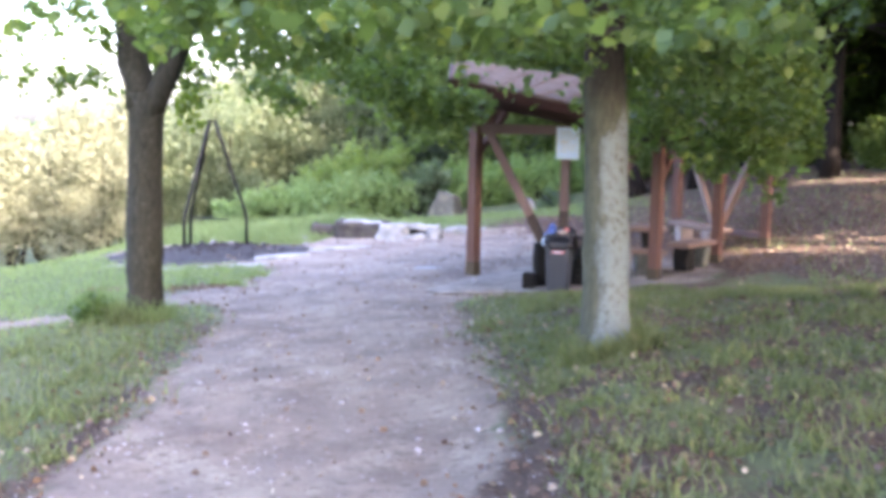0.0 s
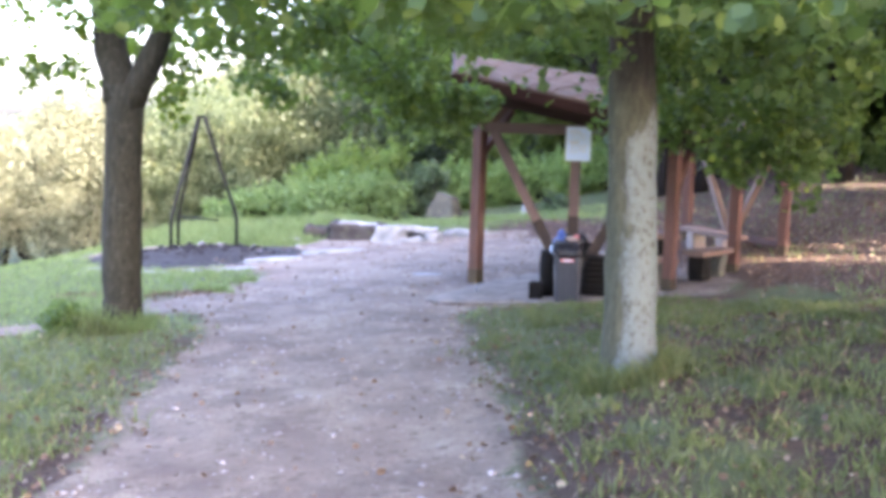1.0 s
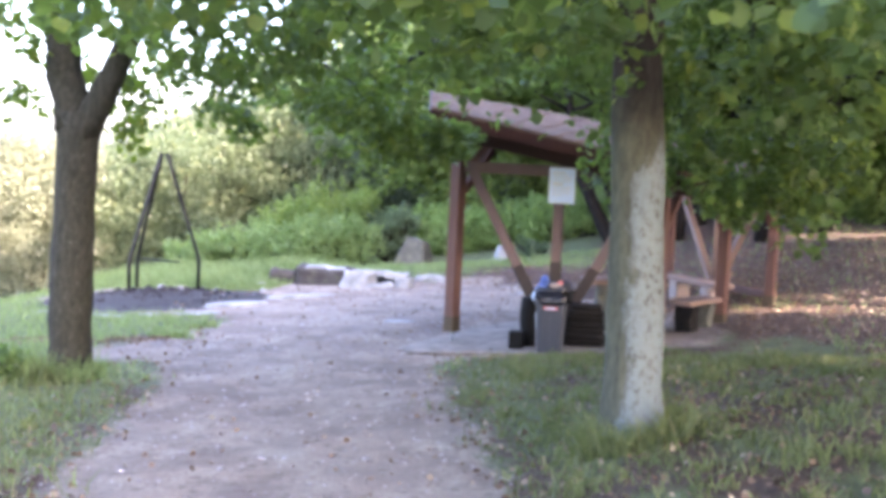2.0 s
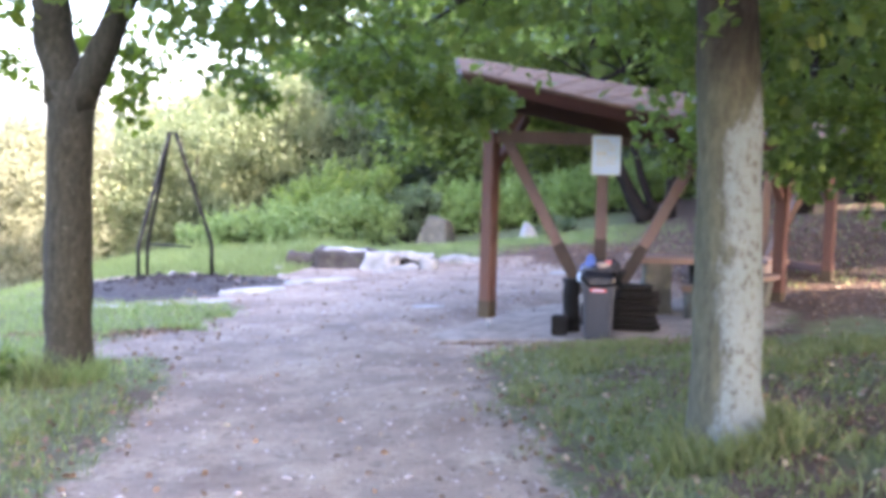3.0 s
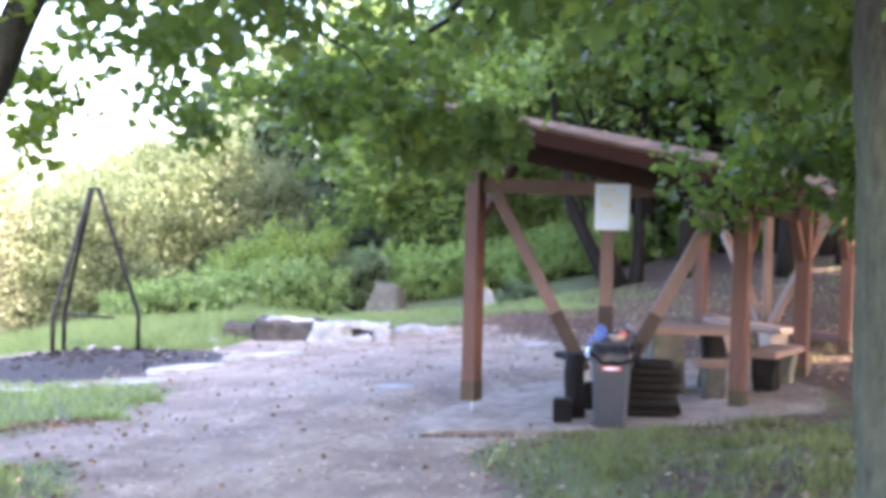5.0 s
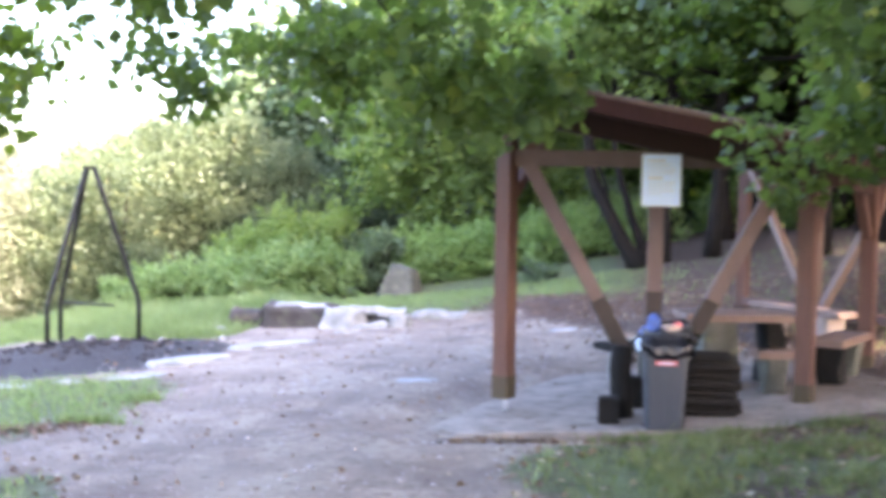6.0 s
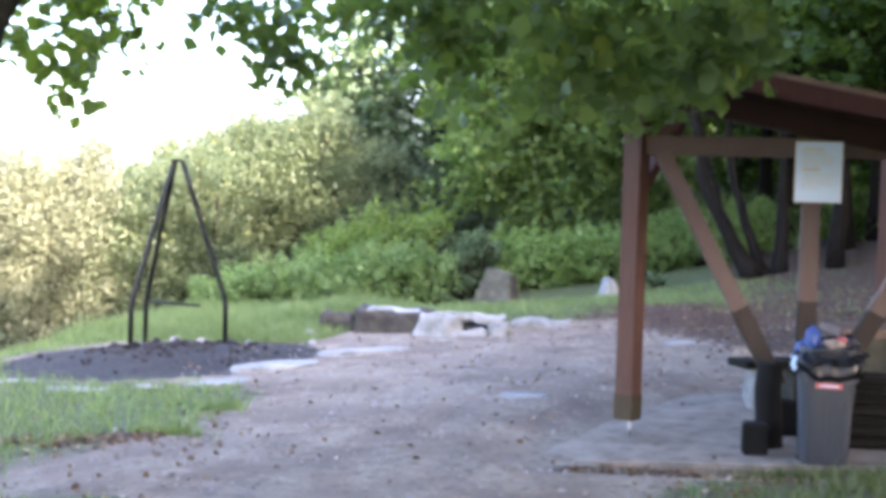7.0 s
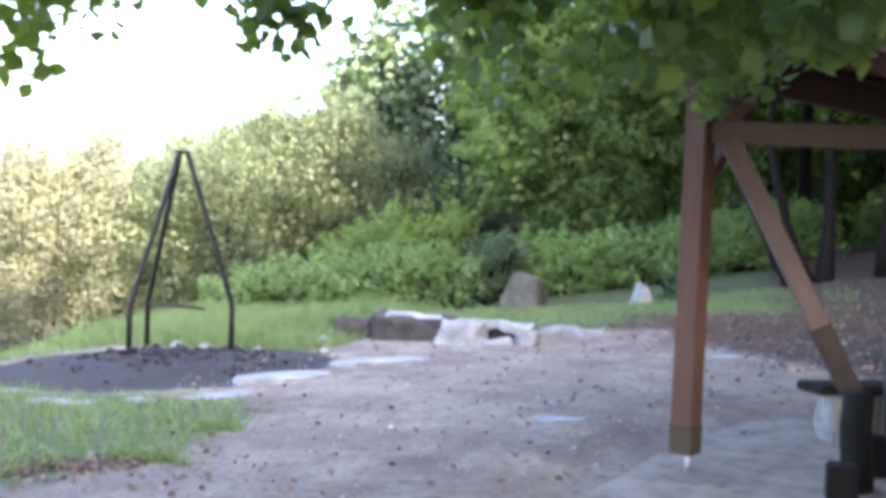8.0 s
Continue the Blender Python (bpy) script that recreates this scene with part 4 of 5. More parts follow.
# fire place with tripod ------------------------------------------------------
def tripod():
    root = thing("fire_tripod", "tall black steel tripod standing over the fire mound", "tripod")
    base = Vector((-7.5, 18.7, ground_z(-7.5, 18.7)))
    root.location = base
    apex = Vector((-7.43, 18.7, 2.29))
    feet = [(-6.69, 18.85), (-7.73, 18.0), (-8.26, 19.4)]
    side = Vector((0.83, 0.55, 0)).normalized()
    for k, (x, y) in enumerate(feet):
        g = ground_z(x, y)
        knee = Vector((x, y, g + (0.62 if k != 1 else 0.6)))
        top = apex + (side * 0.075 if k == 0 else side * -0.05 + Vector((0, 0.03 * k, 0)))
        pts = [Vector((x, y, g - 0.1)), knee - Vector((0, 0, 0.05)), knee + (top - knee) * 0.03]
        pts += [knee + (top - knee) * t for t in (0.2, 0.4, 0.6, 0.8, 1.0)]
        v, f = tube([p - base for p in pts], [0.036] * len(pts), 12)
        mesh_object("leg", v, f, M_STEEL, root, soft=True)
    a = Vector((-8.26, 19.4, 0.15))
    v, f = tube([a - base, Vector((-7.1, 18.85, 0.18)) - base], [0.018, 0.018], 10)
    mesh_object("cross_bar", v, f, M_STEEL, root, soft=True)
    v, f = tube([apex - side * 0.09 - base, apex + side * 0.11 - base], [0.02, 0.02], 10)
    mesh_object("top_bolt", v, f, M_STEEL, root, soft=True)


tripod()


def rubble():
    """Charred lumps and stones on the fire mound."""
    pieces = []
    r = random.Random(12)
    for k in range(190):
        a, d = r.uniform(0, 6.28), abs(r.gauss(0, 0.75))
        x, y = -6.95 + 1.2 * d * math.cos(a), 17.4 + 1.15 * d * math.sin(a)
        s = r.choice((0.012, 0.016, 0.022, 0.034)) * r.uniform(0.7, 1.5)
        z = ground_z(x, y)
        v, f = tube([(x - s, y, z), (x - s * 0.3, y + s * 0.2, z + s * 0.8), (x + s * 0.5, y - s * 0.1, z + s * 0.7), (x + s, y, z)], [s * 0.5, s * 0.9, s * 0.8, s * 0.4], 6, 0.25, k)
        pieces.append((v, f))
    v, f = merge(pieces)
    tagged(mesh_object("charcoal_rubble", v, f, M_CHAR), "charred lumps and ash heaped on the fire mound", "rubble", kind="stuff")


M_ASH = stone_material("pale_ash_stone", (0.34, 0.33, 0.32), (0.2, 0.19, 0.19), (0.12, 0.12, 0.12), 0.9, 0.2)
M_CHAR = stone_material("charcoal", (0.06, 0.058, 0.06), (0.014, 0.014, 0.016), (0.16, 0.15, 0.15), 0.9, 0.2)
rubble()
for k, (x, y, s) in enumerate(((-7.2, 18.3, 0.09), (-6.9, 18.5, 0.07), (-6.2, 18.6, 0.06), (-5.4, 19.0, 0.08), (-6.5, 17.9, 0.05), (-7.6, 18.2, 0.06), (-5.9, 20.3, 0.12))):
    lump = part("loose_stone", sack_blob(0, 0, s * 0.35, s, s * 0.8, s * 0.6, 60 + k), M_ASH)
    lump.location = (x, y, ground_z(x, y))
    tagged(lump, "small pale loose stone on the dark fire mound", "stone", "loose stones on the fire mound")


def flat_stone(x, y, rx, ry, turn, thick, mat, seed, rise=0.03):
    r = random.Random(seed)
    bm = bmesh.new()
    n = 14
    top, low = [], []
    tilt_x, tilt_y = r.uniform(-0.03, 0.03), r.uniform(-0.03, 0.03)
    gz = ground_z(x, y)
    for k in range(n):
        a = 6.28318 * k / n
        q = r.uniform(0.82, 1.12)
        px, py = rx * q * math.cos(a), ry * q * math.sin(a)
        c, s = math.cos(turn), math.sin(turn)
        wx, wy = px * c - py * s, px * s + py * c
        z = gz - ground_z(x, y) + rise + tilt_x * wx + tilt_y * wy + 0.5 * (ground_z(x + wx, y + wy) - gz)
        top.append(bm.verts.new((wx, wy, z)))
        low.append(bm.verts.new((wx * 1.05, wy * 1.05, z - thick)))
    mid = bm.verts.new((0, 0, rise + 0.012))
    for k in range(n):
        m = (k + 1) % n
        bm.faces.new((top[k], top[m], mid))
        bm.faces.new((top[m], top[k], low[k], low[m]))
    bm.faces.new(low[::-1])
    bmesh.ops.bevel(bm, geom=[e for e in bm.edges if e.verts[0] in top and e.verts[1] in top], offset=0.015, segments=2, affect="EDGES")
    return bm


def stepping_stones():
    spots = [(-5.15, 15.35, 0.42, 0.18, 0.75, -0.01), (-4.95, 16.6, 0.62, 0.28, 0.85, 0.02), (-4.35, 18.2, 0.75, 0.3, 0.75, 0.01), (-6.4, 14.6, 0.42, 0.13, 0.1, -0.01), (-7.5, 15.05, 0.4, 0.13, 0.2, -0.015),
             (-5.75, 14.85, 0.2, 0.1, 0.4, 0.0), (-1.66, 14.55, 0.26, 0.15, 0.2, -0.012), (-0.2, 19.4, 0.3, 0.16, 0.3, -0.012), (-6.2, 20.6, 0.14, 0.11, 0, 0.03)]
    for k, (x, y, rx, ry, turn, rise) in enumerate(spots):
        # these two pale shapes stand for lit patches on the gravel
        flush = k in (6, 7)
        ob = part("flat_stone", flat_stone(x, y, rx, ry, turn, 0.13, M_STONE, 40 + k, rise + 0.025), M_STONE)
        ob.location = (x, y, ground_z(x, y))
        tagged(ob, "flat pale stone shape standing for a lit patch of gravel" if flush else "flat pale limestone slab edging the fire place", "stone", "flat stones round the fire place")


stepping_stones()


def block_stone(name, label, x, y, z, w, d, h, turn, mat, seed, rough=0.05, group=""):
    ob = part(name, stone_block(w, d, h, seed, 5, rough), mat, None, "", True)
    ob.location, ob.rotation_euler = (x, y, z), (0, 0, radians(turn))
    return tagged(ob, label, "stone", group)


def stone_steps():
    g = "stones of the low step wall"
    z = ground_z(-4.6, 20.7) - 0.2
    block_stone("wall_stone", "dark mossy block in the low step wall", -5.75, 21.3, z, 0.55, 0.5, 0.42, 12, M_WALLSTONE, 1, 0.06, g)
    block_stone("wall_stone", "long dark block with pale top in the step wall", -4.75, 21.15, z, 1.3, 0.6, 0.54, 3, M_WALLSTONE, 2, 0.06, g)
    block_stone("wall_stone", "pale weathered limestone block of the step wall", -3.85, 20.6, z, 0.62, 0.6, 0.56, -6, M_STONE, 3, 0.08, g)
    block_stone("wall_stone", "pale weathered limestone block of the step wall", -2.98, 20.75, z, 0.34, 0.55, 0.47, 4, M_STONE, 4, 0.06, g)
    block_stone("wall_stone", "pale lintel stone across the step", -3.35, 20.8, z + 0.43, 0.9, 0.5, 0.13, 0, M_STONE, 5, 0.06, g)
    block_stone("wall_stone", "dark recessed stone between pale blocks", -3.35, 20.85, z + 0.14, 0.44, 0.35, 0.3, 0, M_WALLSTONE, 6, 0.05, g)
    block_stone("wall_stone", "pale weathered block under the recess", -3.36, 20.5, z, 0.5, 0.4, 0.34, 8, M_STONE, 12, 0.06, g)
    block_stone("wall_stone", "flat pale step stone before the wall", -3.4, 19.95, z, 0.85, 0.45, 0.25, 5, M_STONE, 7, 0.05, g)
    block_stone("wall_stone", "flat grey stone ending the step wall", -2.4, 21.5, z, 0.95, 0.5, 0.46, -8, M_STONE, 8, 0.05, g)
    block_stone("wall_stone", "flat pale cap stone on the dark block", -4.75, 21.2, z + 0.5, 1.1, 0.5, 0.05, 3, M_STONE, 9, 0.05, g)


stone_steps()


def boulder(label, x, y, w, d, h, turn, mat, seed, cuts):
    """A rounded lump hewn flat by a few planes: (normal, share of the radius kept)."""
    bm = bmesh.new()
    bmesh.ops.create_icosphere(bm, subdivisions=4, radius=1)
    o = Vector((seed * 2.7, 1.3 * seed, 0))
    for v in bm.verts:
        p = v.co.copy() * 1.25
        for n, keep in cuts:
            n = Vector(n).normalized()
            over = p.dot(n) - keep
            if over > 0:
                p -= n * over * 0.94
        p *= 1 + 0.06 * noise.noise(p * 1.7 + o) + 0.03 * noise.noise(p * 5 + o)
        v.co = Vector((p.x * w / 2, p.y * d / 2, p.z * h if p.z > 0 else p.z * 0.2))
    ob = part("boulder", bm, mat, None, "", True)
    ob.location, ob.rotation_euler = (x, y, ground_z(x, y) - 0.03), (0, 0, radians(turn))
    tagged(ob, label, "boulder", "boulders on the lawn")


boulder("large grey boulder standing on the lawn", -4.2, 27.0, 1.12, 0.9, 0.78, 0, M_BOULDER, 2, [((-0.9, -0.1, 0.55), 0.66), ((0.15, 0.1, 1), 0.95), ((1, -0.15, 0.12), 0.82), ((0.1, -1, 0.3), 0.7), ((-0.3, -1, 0.1), 0.85)])
boulder("small pale pointed boulder on the lawn", -1.72, 26.6, 0.62, 0.5, 0.56, 0, M_STONE, 8, [((-0.85, -0.2, 0.5), 0.5), ((0.8, -0.1, 0.65), 0.62), ((0.5, -1, 0.2), 0.55), ((-0.4, -1, 0.3), 0.6), ((0.2, 0, 1), 0.72)])


# bushes, hedges and trees beyond ---------------------------------------------
def bush(name, label, balls, leaf, mat, per_m2=60, clump=0.3, per=16, category="bush", stems=True, sprigs=0.0, shoot=0.5):
    root = thing(name, label, category)
    bx, by = balls[0][0], balls[0][1]
    bz = ground_z(bx, by)
    root.location = (bx, by, bz)
    pts, tubes = [], []
    r = random.Random(len(label))
    for k, (x, y, rx, ry, z0, z1) in enumerate(balls):
        n = int(per_m2 * (rx * ry + (rx + ry) * (z1 - z0) / 2))
        c = shell((x, y, (z0 + z1) / 2), (rx, ry, (z1 - z0) / 2), n, -0.9, 0.45)
        c = c[c[:, 2] > height(c[:, 0], c[:, 1]) + 0.05]
        pts.append(clumps(c, rng.uniform(clump * 0.6, clump * 1.3, len(c)), per))
        # loose shoots standing out of the mass
        for j in range(int(sprigs * (rx + ry) * 2)):
            ang, up = r.uniform(0, 6.28), r.uniform(0.25, 1.0)
            flat = math.sqrt(1 - up * up)
            foot = np.array([x + rx * 0.9 * flat * math.cos(ang), y + ry * 0.9 * flat * math.sin(ang), (z0 + z1) / 2 + 0.45 * (z1 - z0) * up])
            tip = foot + np.array([0.5 * flat * math.cos(ang), 0.5 * flat * math.sin(ang), 0.75]) * r.uniform(0.3, 1.0) * shoot
            q = rng.uniform(0, 1, (int(34 * shoot + 14), 1))
            pts.append(foot + (tip - foot) * q + rng.normal(0, 0.07 * (0.5 + shoot), (len(q), 3)) * (1.25 - q))
        if stems:
            for j in range(6):
                a = Vector((x + r.uniform(-0.4, 0.4) * rx, y + r.uniform(-0.4, 0.4) * ry, 0))
                a.z = ground_z(a.x, a.y) - 0.05
                b = Vector((x + r.uniform(-0.8, 0.8) * rx, y + r.uniform(-0.8, 0.8) * ry, z0 + (z1 - z0) * r.uniform(0.6, 0.95)))
                line = limb_line(a, b, 6, 0, 0.12, k * 10 + j)
                tubes.append(tube([p - Vector((bx, by, bz)) for p in line], taper(line, 0.035 + 0.012 * (z1 - z0), 0.01)[1], 6, 0.05, j))
    if tubes:
        v, f = merge(tubes)
        tagged(mesh_object("stem_tangle", v, f, M_BARK_FAR, root, soft=True), kind="stuff")
    leaf_mesh("foliage", np.concatenate(pts) - np.array([bx, by, bz]), leaf, mat, root, 0.4)


bush("bush", "pale green leafy bush bank behind the lawn", [(-9.9, 26.0, 0.8, 0.7, -0.7, 0.05), (-9.2, 26.4, 0.9, 0.8, -0.6, 0.35), (-8.4, 26.5, 0.8, 0.8, -0.6, 0.55), (-7.2, 26.5, 0.8, 0.7, -0.5, 0.7), (-6.4, 26.8, 0.8, 0.7, -0.5, 0.9), (-5.6, 27.2, 0.55, 0.5, -0.5, 0.75), (-6.75, 26.2, 0.4, 0.4, -0.5, 0.45), (-7.7, 26.0, 0.45, 0.4, -0.5, 0.4)], 0.075, M_LEAF_BUSH, 62, 0.3, 36, sprigs=7, shoot=0.5)
bush("shrub", "yellow-green upright shrub rising behind the bush bank", [(-7.9, 27.5, 0.75, 0.8, -0.5, 1.0), (-7.1, 27.9, 0.65, 0.7, -0.5, 1.55), (-6.2, 28.2, 0.65, 0.7, -0.4, 1.6)], 0.07, M_LEAF_FRESH, 62, 0.28, 36, sprigs=11, shoot=0.8)
bush("shrub", "dark green shrub between the bush bank and the boulder", [(-5.25, 28.0, 0.5, 0.5, -0.4, 1.0), (-4.9, 28.8, 0.55, 0.6, -0.4, 1.2)], 0.07, M_LEAF_DARK, 70, 0.26, 30, sprigs=6, shoot=0.5)
bush("bush", "low green shrubs behind the boulders", [(-4.6, 30.2, 1.1, 0.9, -0.4, 1.15), (-3.4, 30.0, 1.1, 0.9, -0.4, 1.25), (-2.3, 30.3, 1.1, 0.9, -0.3, 1.35), (-1.2, 30.6, 1.1, 0.9, -0.2, 1.6), (0.0, 31.0, 1.2, 1.0, 0, 1.9), (1.3, 32.4, 1.3, 1.0, 0.3, 2.2)], 0.085, M_LEAF_PALE, 60, 0.32, 34, sprigs=5, shoot=0.5)
bush("bush", "small dark shrub beside the pale boulder", [(-1.15, 27.1, 0.38, 0.35, -0.2, 0.62), (-0.75, 27.5, 0.3, 0.3, -0.1, 0.5)], 0.06, M_LEAF_DARK, 120, 0.16, 26)
bush("bush", "leafy weeds at the foot of the forked tree", [(-4.4, 8.8, 0.22, 0.2, -0.3, 0.2), (-4.65, 8.95, 0.17, 0.16, -0.3, 0.08)], 0.06, M_LEAF_NEAR, 200, 0.12, 16, stems=False)
bush("hedge", "tall pale sunlit hedge at the edge of the lawn", [(-24, 23, 2.4, 2, -2.2, 1.0), (-21, 24, 2.4, 2, -2.2, 1.2), (-18.6, 25.2, 2.0, 1.8, -2.2, 1.45), (-16.6, 26.6, 1.8, 1.7, -2.2, 1.8), (-15.0, 28, 1.7, 1.6, -2.2, 2.2), (-17.6, 26.2, 0.7, 0.7, 0.4, 2.0), (-15.6, 27.4, 0.7, 0.7, 0.6, 2.5), (-20.2, 24.8, 0.8, 0.8, 0.3, 1.7), (-19.2, 25.4, 0.6, 0.6, 0.3, 2.1), (-16.2, 27.2, 0.5, 0.5, 0.6, 2.7), (-14.7, 28.3, 0.55, 0.55, 1.0, 3.1), (-18.3, 25.6, 0.5, 0.5, 0.2, 1.9)], 0.07, M_LEAF_HEDGE, 46, 0.7, 84, "hedge", sprigs=7, shoot=1.0)
bush("hedge", "grey-olive hedge with bare stems behind the tripod", [(-13.6, 28.8, 1.5, 1.5, -1.8, 2.5), (-12.3, 29.6, 1.5, 1.5, -1.6, 3.0), (-13.9, 31.5, 1.7, 1.5, -1.4, 3.3), (-12.1, 32, 1.6, 1.6, -1.3, 4.0), (-10.6, 32.6, 1.5, 1.5, -1.2, 4.7), (-9.2, 33, 1.5, 1.5, -1.0, 3.6), (-8.0, 33.4, 1.3, 1.3, -0.8, 2.8)], 0.075, M_LEAF_OLIVE, 46, 0.65, 74, "hedge", sprigs=7, shoot=1.0)


def far_tree(name, label, x, y, trunk_h, crown, leaf, mat, n, per=26, clump=0.6, trunk_r=0.16, lower=-0.85):
    z = ground_z(x, y) - 0.1
    cx, cy, cz, rx, ry, rz = crown
    stems = [taper(limb_line((x, y, z), (cx, cy, cz + rz * 0.4), 10, 0, 0.05, int(abs(x) * 7)), trunk_r, 0.03, 0.05)]
    r = random.Random(int(abs(x * 31 + y)))
    for k in range(9):
        a = stems[0][0][4 + k % 5]
        b = (cx + r.uniform(-0.8, 0.8) * rx, cy + r.uniform(-0.8, 0.8) * ry, cz + r.uniform(-0.5, 0.7) * rz)
        stems.append(taper(limb_line(a, b, 6, -0.1, 0.1, k), trunk_r * 0.35, 0.01))
    c = shell((cx, cy, cz), (rx, ry, rz), n, lower, 0.4)
    return tree(name, label, stems, M_BARK_FAR, clumps(c, rng.uniform(clump * 0.6, clump * 1.25, len(c)), per), leaf, mat)


far_tree("deciduous_tree", "tall blue-green tree behind the hedge", -10.6, 36.5, 2, (-10.6, 36.5, 3.7, 2.4, 2.0, 4.2), 0.19, M_LEAF_DARK, 330)
far_tree("deciduous_tree", "tall blue-green tree behind the bushes", -8.0, 38.0, 2, (-8.2, 38.0, 4.9, 2.8, 2.4, 5.2), 0.2, M_LEAF_DARK, 400)
far_tree("drooping_tree", "light green tree with drooping boughs over the lawn", -4.4, 33.5, 2, (-4.5, 32.4, 4.6, 2.5, 1.9, 4.4), 0.13, M_LEAF_FRESH, 620, 40, 0.5, lower=-1.0)
far_tree("drooping_tree", "light green tree with drooping boughs over the lawn", -1.6, 34.8, 2, (-1.6, 33.9, 5.0, 2.5, 2.0, 4.5), 0.13, M_LEAF_FRESH, 600, 40, 0.5, lower=-1.0)
far_tree("slender_tree", "slender yellow-green sunlit tree above the hedge", -14.6, 38, 2, (-14.6, 38, 2.6, 2.4, 2, 2.4), 0.19, M_LEAF_HEDGE, 180)


def leaning_tree():
    """Several stems from one root, leaning out of the wood towards the light."""
    g = ground_z(1.4, 27.4) - 0.1
    ways = [((1.2, 27.3, g), (0.1, 27.2, 2.5), (-0.7, 27.0, 6.6), 0.19), ((1.45, 27.6, g), (0.75, 27.6, 2.4), (0.2, 28.2, 7.2), 0.12), ((1.7, 27.5, g), (1.75, 27.6, 2.7), (1.9, 27.8, 8.0), 0.16), ((1.3, 27.5, g + 0.2), (0.5, 27.9, 1.9), (-0.3, 28.4, 4.4), 0.07)]
    stems = []
    for k, (a, m, b, r) in enumerate(ways):
        line = limb_line(a, m, 6, 0.12, 0.04, 500 + k) + limb_line(m, b, 6, -0.1, 0.05, 520 + k)[1:]
        stems.append(taper(line, r, r * 0.35, 0.05))
    for k in range(10):
        a = stems[k % 3][0][8]
        ang = 0.63 * k
        stems.append(taper(limb_line(a, a + Vector((1.8 * math.cos(ang), 1.8 * math.sin(ang), 0.7)), 5, 0, 0.1, 540 + k), 0.05, 0.01))
    # Crown leaves lighter than the wood's: sun on the canopy put into colour.
    c = shell((0.5, 27.6, 6.6), (2.9, 2.4, 2.7), 300, -0.98, 0.2)
    return tree("leaning_tree", "leaning dark tree with several stems at the wood edge", stems, M_BARK_FAR, clumps(c, rng.uniform(0.3, 0.6, len(c)), 36), 0.14, M_LEAF_FRESH)


leaning_tree()


# the wood on the rise, plus unseen trees added to shade the clearing
def forest():
    r = random.Random(77)
    protos = []
    for k in range(3):
        h = 11 + 1.5 * k
        stems = [taper(limb_line((0, 0, -0.3), (0.4 - 0.4 * k, 0.3, h * 0.82), 12, 0, 0.012, 300 + k), 0.13 + 0.035 * k, 0.04, 0.07)]
        for j in range(14):
            a = stems[0][0][3 + j % 9]
            ang = r.uniform(0, 6.28)
            ln = r.uniform(1.2, 2.8)
            b = a + Vector((math.cos(ang) * ln, math.sin(ang) * ln, r.uniform(-0.2, 0.9)))
            stems.append(taper(limb_line(a, b, 5, 0, 0.1, 400 + 20 * k + j), 0.05, 0.008))
        c = shell((0.1, 0.2, h * 0.66), (2.9, 2.9, h * 0.40), 360, -0.98, 0.25)
        t = tree("forest_tree", "tall dark-trunked forest tree with green crown, unseen copies added for shade", stems, M_BARK_FAR, clumps(c, rng.uniform(0.4, 0.8, len(c)), 26), 0.21, M_LEAF_FOREST)
        tagged(t, group="trees of the wood")
        protos.append(t)
    # Spots with y below 14 are out of view, added to block the sun.
    spots = [(2.75, 27.2), (3.4, 30.5), (2.2, 33.5), (4.6, 25.0), (4.4, 33), (2.0, 36), (6.2, 28.5), (7.2, 22.5), (6.4, 32), (9.0, 26), (8.6, 30.5), (11, 23), (11.5, 29), (9.2, 19), (12.5, 19), (7.6, 17.2),
             (10.4, 16.5), (13.6, 24.5), (14.5, 15), (8.8, 11.2), (9.6, 6.5), (12.5, 6), (8.4, 2.0), (11, -1), (9.0, -4.5), (6.4, 38), (-1.5, 40), (10, 37), (14.5, 33), (16.5, 20), (14, 1), (16.5, 10), (13.2, 12.2), (7.2, -2.0), (6.2, -6.5), (10.2, 2.8), (4.6, -10.5),  (11.5, -4.5), (14, -6), (17, -3.5), (10.5, -9), (16, -9.5), (18.5, 3), (8.4, 8.2), (8.9, 4.4), (11.2, 8.6), (7.9, 13.8), (6.0, 25.6), (7.8, 24.6), (6.9, 5.2), (7.3, 9.6), (8.3, 20.6), (10.1, 21.7), (5.4, 30.4), (12.2, 26.6)]
    for k, (x, y) in enumerate(spots):
        m = pose(x, y, ground_z(x, y), r.uniform(-3, 3), r.uniform(-4, 4), r.uniform(0, 360))
        # tall copies, also out of view, put there to shade the tripod and gravel
        if y in (8.2, 4.4, 8.6, 13.8):
            copy_thing(protos[2], m)
            continue
        if k < 3:
            protos[k].matrix_basis = m
        else:
            copy_thing(protos[k % 3], m)


forest()
bush("undergrowth", "olive leafy undergrowth closing the lawn", [(-6.5, 35.5, 1.6, 1.2, -0.4, 2.0), (-4.2, 36.5, 1.6, 1.2, -0.3, 2.2), (-1.8, 37.0, 1.6, 1.2, -0.2, 2.4), (0.6, 38.0, 1.8, 1.2, 0, 2.6), (-9.5, 35.0, 1.5, 1, -0.5, 1.6), (3.2, 39.5, 2, 1.3, 0.3, 3.0), (-7, 41, 2.2, 1.2, -0.4, 4.2), (-3.5, 41, 2.2, 1.2, -0.3, 4.4), (0, 42, 2.2, 1.2, 0, 4.6), (-11, 40, 2, 1.2, -0.5, 3.6)], 0.17, M_LEAF_OLIVE, 30, 0.42, 16)
